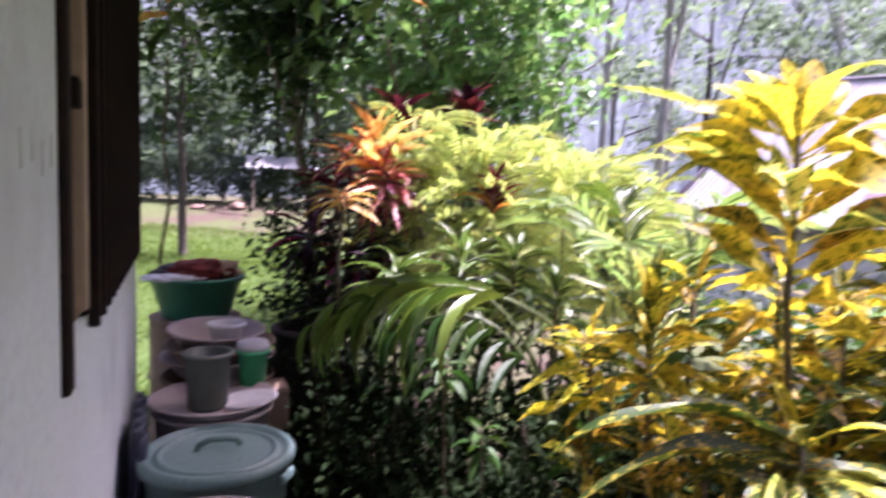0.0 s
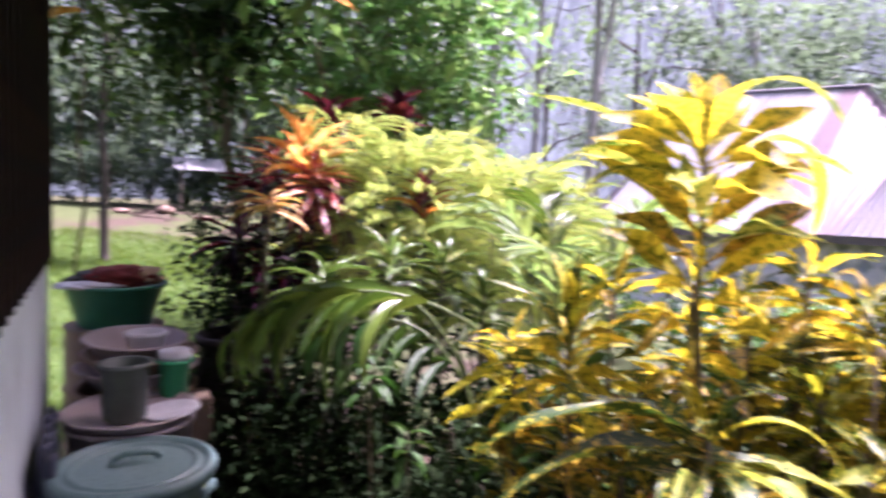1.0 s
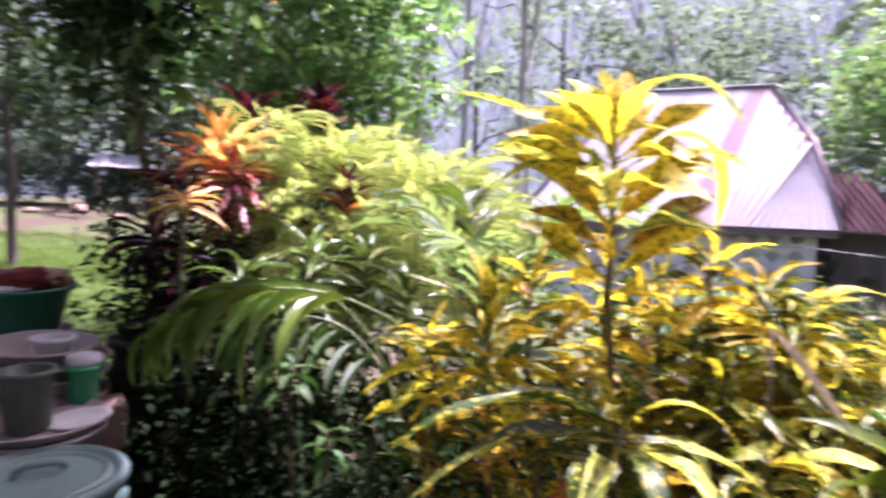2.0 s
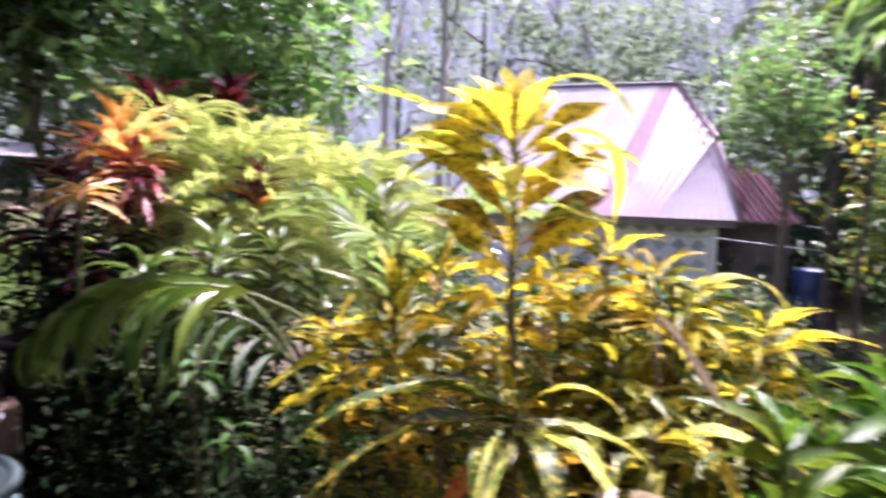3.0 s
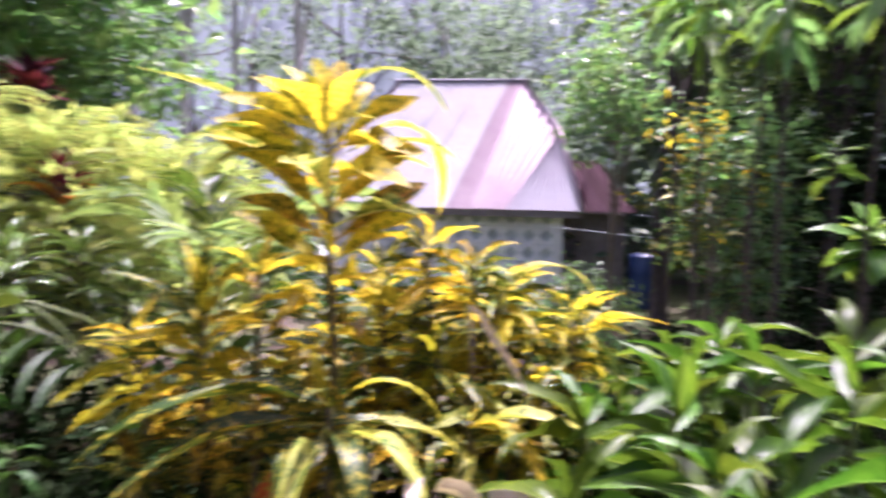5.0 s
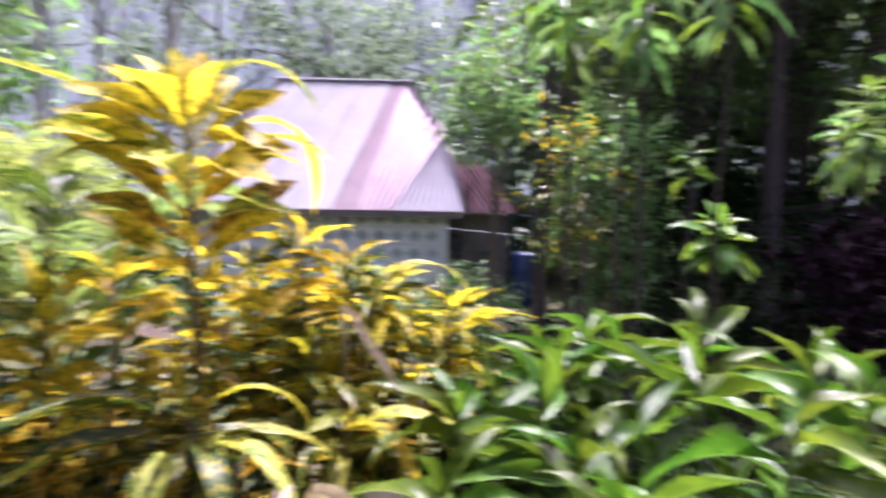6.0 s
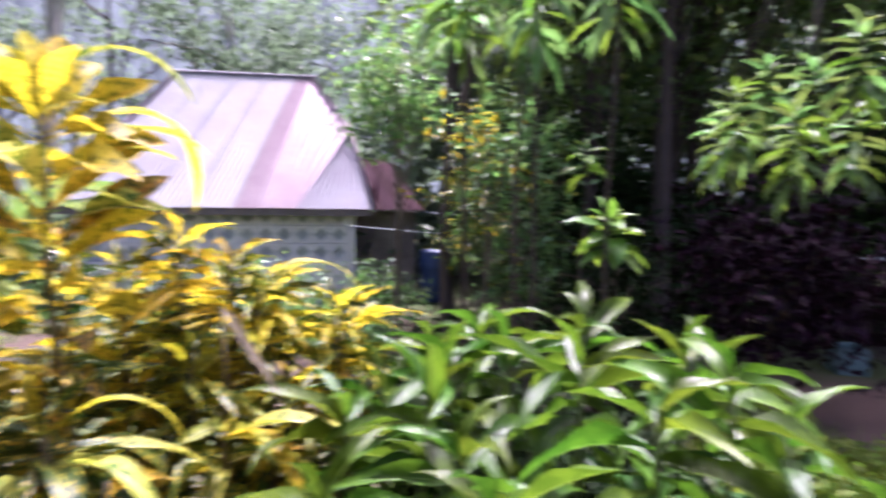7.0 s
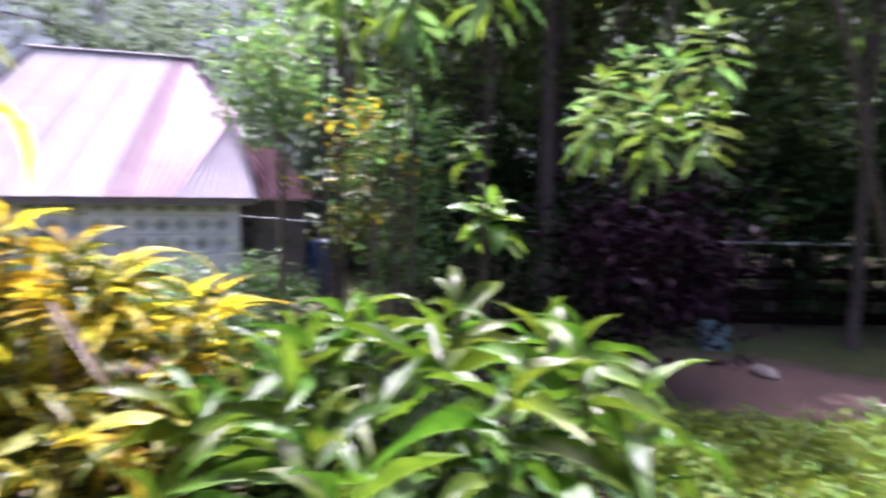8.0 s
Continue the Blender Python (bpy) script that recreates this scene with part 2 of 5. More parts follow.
def tube(bm, points, radii, sides=8):
    """A tapered tube along points."""
    rings = []
    pts = [Vector(p) for p in points]
    for i, p in enumerate(pts):
        d = (pts[min(i + 1, len(pts) - 1)] - pts[max(i - 1, 0)]).normalized()
        a = d.orthogonal().normalized() if abs(d.z) > 0.95 else d.cross(Vector((0, 0, 1))).normalized()
        if abs(d.z) > 0.95:
            a = Vector((1, 0, 0)) - d * d.x
            a.normalize()
        b = d.cross(a)
        r = radii[i]
        rings.append([bm.verts.new(p + r * (math.cos(2 * math.pi * k / sides) * a + math.sin(2 * math.pi * k / sides) * b)) for k in range(sides)])
    for u, v in zip(rings, rings[1:]):
        for k in range(sides):
            bm.faces.new((u[k], u[(k + 1) % sides], v[(k + 1) % sides], v[k]))
    for ring in (rings[0], rings[-1]):
        bm.faces.new(ring)


def bent(a, b, sag=0.0, wobble=0.0, n=7, seed=1):
    """Points from a to b, bowed upwards by sag, with a slight wobble."""
    a, b, r = Vector(a), Vector(b), random.Random(seed)
    out = []
    for i in range(n):
        t = i / (n - 1)
        p = a.lerp(b, t) + Vector((0, 0, sag * 4 * t * (1 - t)))
        if 0 < i < n - 1:
            p += Vector([r.uniform(-wobble, wobble) for _ in range(3)])
        out.append(p)
    return out


# ---- leaves ----
def width_at(shape, t):
    if shape == "lance":
        return math.sin(math.pi * min(1.0, t ** 0.8)) ** 0.85
    if shape == "paddle":
        return 0.10 + 0.9 * math.sin(math.pi * min(1.0, max(0.0, (t - 0.14) / 0.86)) ** 1.15) ** 0.8 if t > 0.14 else 0.10
    if shape == "strap":
        return min(1.0, 0.35 + t * 3.0) * (1 - smooth(0.6, 1.0, t)) ** 0.8
    if shape == "ovate":
        return math.sin(math.pi * t ** 0.62) ** 0.75
    if shape == "needle":
        return (1 - t) ** 0.6 * min(1.0, 0.5 + t * 4)
    return math.sin(math.pi * t)


def leaf_strip(bm, shape, droop, fold, segs, m=None, wave=0.0, seed=0, uv=None):
    """One blade along +y, length 1, width 1, that bends down by droop radians and folds up along its rib."""
    r = random.Random(seed)
    y = z = 0.0
    rows = []
    phase = r.uniform(0, 6)
    for i in range(segs + 1):
        t = i / segs
        w = 0.5 * width_at(shape, t) if 0 < i < segs else (0.06 if i == 0 else 0.0)
        lift = fold * w + wave * math.sin(phase + t * 11) * w
        lift2 = fold * w + wave * math.sin(phase + 2 + t * 10) * w
        if i == segs:
            vs = [bm.verts.new((0, y, z))]
        else:
            vs = [bm.verts.new((-w, y, z + lift * 0.35)), bm.verts.new((0, y, z)), bm.verts.new((w, y, z + lift2 * 0.35))]
        rows.append((t, vs))
        a = -droop * (t + 0.5 / segs) ** 1.2
        y += math.cos(a) / segs
        z += math.sin(a) / segs
    faces = []
    for (t0, a), (t1, b) in zip(rows, rows[1:]):
        if len(b) == 3:
            for k in (0, 1):
                faces.append((bm.faces.new((a[k], a[k + 1], b[k + 1], b[k])), ((k * 0.5, t0), (k * 0.5 + 0.5, t0), (k * 0.5 + 0.5, t1), (k * 0.5, t1))))
        else:
            for k in (0, 1):
                faces.append((bm.faces.new((a[k], a[k + 1], b[0])), ((k * 0.5, t0), (k * 0.5 + 0.5, t0), (0.5, t1))))
    if uv:
        for f, co in faces:
            for loop, c in zip(f.loops, co):
                loop[uv].uv = c
    if m is not None:
        bmesh.ops.transform(bm, matrix=m, verts=[v for _, vs in rows for v in vs])


LEAVES = {}


def leaf_mesh(shape, droop, material, fold=0.5, segs=8, wave=0.0, flat=1.0):
    """A shared leaf mesh; droop is rounded to steps of a quarter radian."""
    k = round(droop * 4)
    key = (shape, k, material.name, segs, fold, wave, flat)
    if key not in LEAVES:
        bm = bmesh.new()
        uv = bm.loops.layers.uv.new("uv")
        leaf_strip(bm, shape, k / 4, fold * flat, segs, wave=wave * flat, seed=k, uv=uv)
        LEAVES[key] = mesh_of("leaf", bm, material)
    return LEAVES[key]


def aim(place, az, el, length, width, roll=0.0):
    """The pose of a leaf: from place towards az (degrees from +x), raised by el."""
    return Matrix.Translation(place) @ pose(0, 0, 0, 0, 0, az - 90) @ pose(0, 0, 0, el) @ pose(0, 0, 0, 0, roll) @ Matrix.Diagonal((width, length, length, 1))


def put_leaf(parent, place, az, el, length, width, material, droop=0.5, shape="lance", roll=0.0, name="leaf", segs=8, wave=0.25, fold=0.5):
    flat = min(1.0, max(1, round(width / length / 0.22 * 4)) / 4)      # narrow blades fold less deep
    return piece(name, leaf_mesh(shape, droop, material, fold, segs, wave, flat), parent, aim(place, az, el, length, width, roll))


def whorl(parent, centre, axis_len, count, length, width, materials, top_el=70, low_el=-15, droop=(0.3, 0.9), shape="lance", seed=0, wave=0.25, fold=0.5, axis=(0, 0, 1), twist=25, jitter=12):
    """Leaves in a spiral down a stem's end: upright at the top, hanging lower down."""
    r = random.Random(seed)
    az = r.uniform(0, 360)
    axis = Vector(axis).normalized()
    for i in range(count):
        t = i / max(1, count - 1)
        az += 137.5 + r.uniform(-jitter, jitter) * 1.2
        el = top_el + (low_el - top_el) * t ** 0.75 + r.uniform(-jitter, jitter)
        d = droop[0] + (droop[1] - droop[0]) * r.random()
        size = (0.62 + 0.38 * min(1, t * 3)) * r.uniform(0.92 - jitter * 0.01, 1.12)
        put_leaf(parent, Vector(centre) - axis * axis_len * t, az, el, length * size, width * size * r.uniform(0.85, 1.15), materials[r.randrange(len(materials))], d, shape, r.uniform(-twist, twist), wave=wave, fold=fold)


# ---- ground ----
def soil_material():
    n = Nodes("soil_and_turf")
    co = n.coords(shift=False)
    sep = n.add("ShaderNodeSeparateXYZ")
    n.link(co, sep.inputs[0])
    big, mid, fine = n.noise(co, 0.6, 5.0), n.noise(co, 4.0, 6.0), n.noise(co, 40.0, 5.0)
    soil = n.mix(n.step(mid, 0.35, 0.7), (0.075, 0.05, 0.036), (0.045, 0.032, 0.025))
    soil = n.mix(n.step(fine, 0.58, 0.72), soil, (0.115, 0.085, 0.065))
    away = n.add("ShaderNodeVectorMath")
    away.operation = "DISTANCE"
    n.link(co, away.inputs[0])
    away.inputs[1].default_value = (6.9, 0.35, -0.2)
    bare = n.step(n.math("ADD", away.outputs["Value"], n.math("MULTIPLY", mid, 0.9)), 2.1, 1.5)
    soil = n.mix(bare, soil, n.mix(n.step(fine, 0.3, 0.7), (0.15, 0.10, 0.08), (0.10, 0.068, 0.055)))
    turf = n.mix(n.step(mid, 0.3, 0.7), (0.065, 0.115, 0.02), (0.045, 0.08, 0.016))
    grassy = n.step(n.math("ADD", big, n.math("MULTIPLY", mid, 0.3)), 0.55, 0.70)
    lawn = n.math("MULTIPLY", n.step(sep.outputs[0], -0.4, -1.6), n.step(sep.outputs[1], 3.2, 4.6), True)
    lawn = n.math("MULTIPLY", lawn, n.step(sep.outputs[1], 20.5, 18.5), True)
    n.base(n.mix(n.math("MAXIMUM", lawn, n.math("MULTIPLY", grassy, n.math("SUBTRACT", 0.6, n.math("MULTIPLY", bare, 0.6)))), soil, turf), 0.9, spec=0.25)
    n.bump(n.math("ADD", mid, n.math("MULTIPLY", fine, 0.4)), 0.6, 0.03)
    return n.mat


def build_ground():
    bm = bmesh.new()
    steps = [0.0]
    while steps[-1] < 400:
        steps.append(steps[-1] + max(0.35, steps[-1] * 0.09))
    axis = [-s for s in reversed(steps[1:])] + steps
    grid = [[bm.verts.new((x, y, ground_z(x, y))) for y in axis] for x in axis]
    for i in range(len(axis) - 1):
        for j in range(len(axis) - 1):
            bm.faces.new((grid[i][j], grid[i + 1][j], grid[i + 1][j + 1], grid[i][j + 1]))
    ob = new("ground", mesh_of("ground", bm, soil_material()))
    tagged(ob, "brown garden soil with patches of short green turf", "ground", kind="structure")


build_ground()


def build_backdrop():
    """A hazy wooded slope far beyond the garden, its pale light painted as emission."""
    n = Nodes("glowing_haze")
    co = n.coords(shift=False)
    tall = n.add("ShaderNodeVectorMath")
    tall.operation = "MULTIPLY"
    n.link(co, tall.inputs[0])
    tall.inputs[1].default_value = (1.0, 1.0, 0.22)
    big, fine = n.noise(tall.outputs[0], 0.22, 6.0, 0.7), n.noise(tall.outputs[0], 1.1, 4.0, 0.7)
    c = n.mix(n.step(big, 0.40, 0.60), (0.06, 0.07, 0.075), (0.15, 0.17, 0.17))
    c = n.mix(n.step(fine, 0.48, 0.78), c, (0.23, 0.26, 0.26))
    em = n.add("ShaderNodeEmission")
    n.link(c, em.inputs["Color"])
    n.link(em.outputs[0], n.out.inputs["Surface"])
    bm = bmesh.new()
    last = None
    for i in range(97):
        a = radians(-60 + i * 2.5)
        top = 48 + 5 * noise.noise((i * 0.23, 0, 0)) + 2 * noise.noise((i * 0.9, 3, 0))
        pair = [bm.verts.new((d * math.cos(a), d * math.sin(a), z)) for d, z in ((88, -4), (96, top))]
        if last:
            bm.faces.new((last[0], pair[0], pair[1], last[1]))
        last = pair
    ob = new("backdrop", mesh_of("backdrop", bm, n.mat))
    tagged(ob, "glowing backdrop sheet painted as a pale hazy wooded slope", "woods", kind="structure")


build_backdrop()

# ---- the house by which the camera stands ----
ALONG = Vector((-0.38, 0.925, 0)).normalized()      # along its wall, away from the camera
OUT = Vector((ALONG.y, -ALONG.x, 0))                # out of the wall, into the garden
HOUSE = Matrix(((ALONG.x, OUT.x, 0, -OUT.x * 0.20), (ALONG.y, OUT.y, 0, -OUT.y * 0.20), (0, 0, 1, 0), (0, 0, 0, 1)))   # local x along, y out, z up


def build_house():
    a0, a1, w0, w1, s0, s1, top = -3.2, 3.30, 1.325, 3.12, 1.39, 2.42, 2.9
    wall = thing("wall_west", HOUSE, "white-painted house wall with grey stains", "wall", kind="structure")
    thick = 0.15
    for x0, x1, z0, z1 in ((a0, w0, 0.42, top), (w1, a1, 0.42, top), (w0, w1, 0.42, s0), (w0, w1, s1, top)):
        bm = bmesh.new()
        box(bm, (x1 - x0, thick, z1 - z0), ((x0 + x1) / 2, -thick / 2, (z0 + z1) / 2))
        part("wall_panel", bm, M_PLASTER, wall, flat=True)
    bm = bmesh.new()
    box(bm, (a1 - a0 + 0.02, thick + 0.02, 0.62), ((a0 + a1) / 2, -thick / 2 + 0.003, 0.11), 0.006)
    part("plinth", bm, M_PLINTH, wall, "grey stained plinth", flat=True)
    drip = bmesh.new()
    box(drip, (0.012, 0.003, 0.05), (0, 0, 0), 0.001)
    me = mesh_of("drip_stain", drip, M_PLINTH, False)
    for k, (x, dz) in enumerate(((0.88, 0.0), (0.95, 0.012), (1.02, -0.006), (1.09, 0.008))):
        piece("drip_stain", me, wall, pose(x, 0.0, 1.67 + dz, 0, 4 * (k - 1.5)))
    # the other walls close the room behind the window
    for name, size, centre in (("wall_north", (0.15, 3.4, top), (a1 - 0.075, -0.15 - 1.7, top / 2)),
                               ("wall_south", (0.15, 3.4, top), (a0 + 0.075, -0.15 - 1.7, top / 2)),
                               ("wall_east", (a1 - a0, 0.15, top), ((a0 + a1) / 2, -3.62, top / 2))):
        bm = bmesh.new()
        box(bm, size, centre)
        ob = new(name, mesh_of(name, bm, M_PLASTER, False))
        ob.matrix_basis = HOUSE
        tagged(ob, "plain white plastered house wall", "wall", kind="structure")
    bm = bmesh.new()
    box(bm, (a1 - a0 - 0.3, 3.3, 0.12), ((a0 + a1) / 2, -1.85, 0.4))
    ob = new("floor", mesh_of("floor", bm, M_PLINTH, False))
    ob.matrix_basis = HOUSE
    tagged(ob, "grey concrete floor inside the house", "floor", kind="structure")
    # Unseen roof; its overhang is sized to shade the wall and the bins.
    bm = bmesh.new()
    box(bm, (a1 - a0 + 1.2, 5.74, 0.1), ((a0 + a1) / 2 + 0.25, -1.45, top + 0.06))
    ob = new("roof_slab", mesh_of("roof_slab", bm, M_WOOD, False))
    ob.matrix_basis = HOUSE
    tagged(ob, "unseen dark boarded house roof, its overhang sized to shade the wall", "roof", kind="structure")
    # the window with its wooden frame and iron grille
    win = thing("window_1", HOUSE, "dark wooden window with an iron grille", "window", kind="structure")
    bm = bmesh.new()
    box(bm, (0.13, 0.03, s1 - s0 + 0.06), (w0 - 0.065, -0.002, (s0 + s1) / 2 + 0.03), 0.006)
    part("frame_post", bm, M_WOOD, win, "pale weathered wooden post", flat=True)
    bm = bmesh.new()
    box(bm, (0.05, 0.03, s1 - s0 + 0.18), (w0 - 0.155, 0.0, (s0 + s1) / 2 - 0.02), 0.008)
    part("dark_edge", bm, M_IRON, win, "dark metal edging bar", flat=True)
    bm = bmesh.new()
    box(bm, (0.035, 0.02, s1 - s0 + 0.02), (w0 - 0.085, 0.020, (s0 + s1) / 2 + 0.03), 0.004)
    part("frame_batten", bm, M_WOOD_TAN, win, "pale tan batten", flat=True)
    for z in (1.78, 2.02):
        bm = bmesh.new()
        box(bm, (0.07, 0.03, 0.05), (w0 - 0.105, 0.012, z), 0.006)
        part("hinge", bm, M_IRON, win, "rusty hinge", flat=True)
    for x, z, sx, sz in ((w1 + 0.04, (s0 + s1) / 2, 0.08, s1 - s0 + 0.1), ((w0 + w1) / 2, s1 + 0.04, w1 - w0, 0.08)):
        bm = bmesh.new()
        box(bm, (sx, 0.03, sz), (x, 0.0, z), 0.006)
        part("frame_bar", bm, M_WOOD_NEAR_BLACK, win, flat=True)
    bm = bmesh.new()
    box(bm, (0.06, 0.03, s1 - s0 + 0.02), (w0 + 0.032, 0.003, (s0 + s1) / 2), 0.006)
    part("frame_jamb", bm, M_WOOD_NEAR_BLACK, win, "near-black red-brown wooden jamb", flat=True)
    bar = bmesh.new()
    box(bar, (0.024, 0.024, s1 - s0 + 0.05), (0, 0, -0.01), 0.005)
    me = mesh_of("bar", bar, M_IRON, False)
    count = 14
    for i in range(count):
        x = w0 + 0.10 + (w1 - w0 - 0.14) * i / (count - 1)
        piece("grille_bar", me, win, pose(x, 0.020, (s0 + s1) / 2 - 0.012))
    for z in (s0 + 0.10, (s0 + s1) / 2, s1 - 0.08):
        bm = bmesh.new()
        box(bm, (w1 - w0 + 0.04, 0.012, 0.03), ((w0 + w1) / 2, 0.003, z))
        part("cross_bar", bm, M_IRON, win, flat=True)
    # near-black wooden slats set in the opening, painting the room's darkness
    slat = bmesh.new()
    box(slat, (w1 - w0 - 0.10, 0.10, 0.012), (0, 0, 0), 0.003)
    me = mesh_of("slat", slat, M_WOOD_NEAR_BLACK, False)
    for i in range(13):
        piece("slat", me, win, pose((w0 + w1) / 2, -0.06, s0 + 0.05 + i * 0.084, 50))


build_house()

# ---- the small hut with its sheet-metal roof ----
M_SHEET = plain_material("pink_sheet_metal", (0.44, 0.355, 0.395), (0.34, 0.25, 0.295), 0.42, 0.3, scale=1.1, amount=0.52, soft=0.14, bump=0.15, grain=25.0, value=0.1)
M_SHEET_PALE = plain_material("pale_sheet_metal", (0.57, 0.56, 0.57), (0.46, 0.43, 0.45), 0.38, 0.3, scale=1.1, amount=0.55, soft=0.14, bump=0.15, grain=25.0, value=0.1)
M_SHEET_GREY = plain_material("lilac_grey_sheet_metal", (0.35, 0.34, 0.38), (0.27, 0.25, 0.29), 0.4, 0.3, scale=1.4, bump=0.15, grain=25.0)
M_SHEET_RED = plain_material("maroon_sheet_metal", (0.040, 0.014, 0.020), (0.06, 0.028, 0.034), 0.8, 0.0, scale=2.0, bump=0.2, spec=0.15)
M_SHEET_ROSE = plain_material("dull_rose_sheet_metal", (0.075, 0.034, 0.044), (0.05, 0.022, 0.03), 0.8, 0.0, scale=2.0, bump=0.2, spec=0.15)
M_BLOCK = plain_material("white_block", (0.85, 0.83, 0.83), (0.70, 0.67, 0.67), 0.8, scale=6.0, bump=0.3)
M_BOARD = plain_material("dark_board", (0.22, 0.18, 0.175), (0.12, 0.10, 0.095), 0.8, scale=5.0, bump=0.4)
M_BLUE = plain_material("blue_plastic", (0.02, 0.05, 0.15), (0.015, 0.03, 0.09), 0.45)
HUT_R = Vector((7.52, 7.77, 0.0))
HUT_X = Vector((0.77, -0.638, 0.0)).normalized()    # along its front, to the right
HUT_Y = Vector((-HUT_X.y, HUT_X.x, 0.0))            # to its back
HUT = Matrix(((HUT_X.x, HUT_Y.x, 0, HUT_R.x), (HUT_X.y, HUT_Y.y, 0, HUT_R.y), (0, 0, 1, -0.25), (0, 0, 0, 1)))   # origin under the right front eave corner
EAVE, RISE, WIDE, DEEP = 1.62, 2.42, 5.0, 4.0


def roof_sheet(bm, corners, waves, depth=0.02):
    """A corrugated sheet between its eave ends a, b and its ridge ends d, c."""
    a, b, c, d = [Vector(p) for p in corners]
    up = (b - a).cross(d - a).normalized()
    nx, ny = waves * 6, 3
    grid = []
    for i in range(nx + 1):
        s = i / nx
        h = depth * math.cos(s * waves * 2 * math.pi)
        grid.append([bm.verts.new(a.lerp(b, s).lerp(d.lerp(c, s), j / ny) + up * h) for j in range(ny + 1)])
    for i in range(nx):
        for j in range(ny):
            bm.faces.new((grid[i][j], grid[i + 1][j], grid[i + 1][j + 1], grid[i][j + 1]))
    r = bmesh.ops.extrude_face_region(bm, geom=bm.faces[:])
    bmesh.ops.translate(bm, vec=-up * 0.006, verts=[v for v in r["geom"] if isinstance(v, bmesh.types.BMVert)])
    bmesh.ops.recalc_face_normals(bm, faces=bm.faces)


def build_hut():
    hut = thing("hut", HUT, "small hut with a pink sheet-metal hip roof and white block wall", "hut")
    e, top = EAVE, EAVE + RISE
    inset = 1.45
    rl, rr = (-WIDE + inset, DEEP / 2, top), (-1.10, DEEP / 2, top)
    kink = Vector((-0.40, DEEP * 0.29, e + RISE * 0.57))          # the hip bulges a little
    edge, seam, mid = Vector((-2.25, 0, e)), Vector((-1.25, 0, e)), Vector((-1.85, 0, e))
    l, r, a, b = Vector(rl), Vector(rr), Vector((-WIDE, 0, e)), Vector((0, 0, e))
    split = r - Vector((0.30, 0, 0))
    # Four pale sheets on the left, two pink ones, a lilac-grey end.
    laid = [(a.lerp(edge, i / 4), a.lerp(edge, (i + 1) / 4 + 0.01), l.lerp(split, (i + 1) / 4 + 0.01), l.lerp(split, i / 4), M_SHEET_PALE, "pale whitish sheet", 8) for i in range(4)]
    laid += [(edge, mid, r, split, M_SHEET, "faded pink sheet", 6), (mid, seam, kink, r, M_SHEET, "faded pink sheet", 6), (seam, b, kink, kink, M_SHEET_GREY, "lilac-grey sheet", 10)]
    for i, (p0, p1, p2, p3, mat, label, waves) in enumerate(laid):
        bm = bmesh.new()
        roof_sheet(bm, (p0, p1, p2, p3), waves, 0.012)
        part("roof_sheet", bm, mat, hut, label, m=pose(0, 0, 0.004 * (i % 2)), flat=True)
    for corners in (((0, 0, e), (0, DEEP, e), rr, rr), ((0, DEEP, e), (-WIDE, DEEP, e), rl, rr), ((-WIDE, DEEP, e), (-WIDE, 0, e), rl, rl)):
        bm = bmesh.new()
        roof_sheet(bm, corners, 20)
        part("roof_side", bm, M_SHEET_GREY, hut, flat=True)
    bm = bmesh.new()
    tube(bm, [(rl[0] - 0.1, rl[1], top + 0.03), (rr[0] + 0.1, rr[1], top + 0.015)], (0.035, 0.035), 10)
    part("ridge_cap", bm, M_SHEET_GREY, hut)
    for run in ((r, kink, b), (l, l.lerp(a, 0.5), a)):
        bm = bmesh.new()
        tube(bm, [q + Vector((0, 0, 0.02)) for q in run], (0.04, 0.04, 0.04), 8)
        part("hip_cap", bm, M_SHEET, hut)
    bm = bmesh.new()
    box(bm, (WIDE - 0.1, 0.04, 0.12), (-WIDE / 2, 0.06, e - 0.06), 0.004)
    part("fascia", bm, M_BOARD, hut, "dark fascia board", flat=True)
    # front wall: white openwork blocks, a dark boarded part at its end
    x0, x1 = -WIDE + 0.4, -0.42
    bm = bmesh.new()
    box(bm, (x1 - x0, 0.12, 0.75), ((x0 + x1) / 2, 0.3, 0.35), 0.004)
    part("low_wall", bm, M_BLOCK, hut, "white painted low wall", flat=True)
    blk = bmesh.new()
    h, d = 0.146, 0.118
    outer = [blk.verts.new((sx * h, 0, sz * h)) for sx, sz in ((-1, -1), (0, -1), (1, -1), (1, 0), (1, 1), (0, 1), (-1, 1), (-1, 0))]
    hole = [blk.verts.new((sx * d, 0, sz * d)) for sx, sz in ((0, -1), (1, 0), (0, 1), (-1, 0))]
    for k in range(4):
        o = 2 * k + 1
        blk.faces.new((outer[o], outer[(o + 1) % 8], outer[(o + 2) % 8], hole[(k + 1) % 4], hole[k]))
    ext = bmesh.ops.extrude_face_region(blk, geom=blk.faces[:])
    bmesh.ops.translate(blk, vec=(0, 0.07, 0), verts=[v for v in ext["geom"] if isinstance(v, bmesh.types.BMVert)])
    bmesh.ops.recalc_face_normals(blk, faces=blk.faces)
    me = mesh_of("block", blk, M_BLOCK, False)
    cols = int((x1 - x0) / 0.3)
    for j in range(3):
        for i in range(cols):
            piece("block", me, hut, pose(x1 - 0.15 - i * 0.3, 0.3, 0.88 + j * 0.3))
    bm = bmesh.new()
    box(bm, (x1 - x0, 0.04, 0.92), ((x0 + x1) / 2, 0.40, 1.18), 0.003)
    part("backing_wall", bm, M_PLINTH, hut, "grey wall behind the pierced blocks", flat=True)
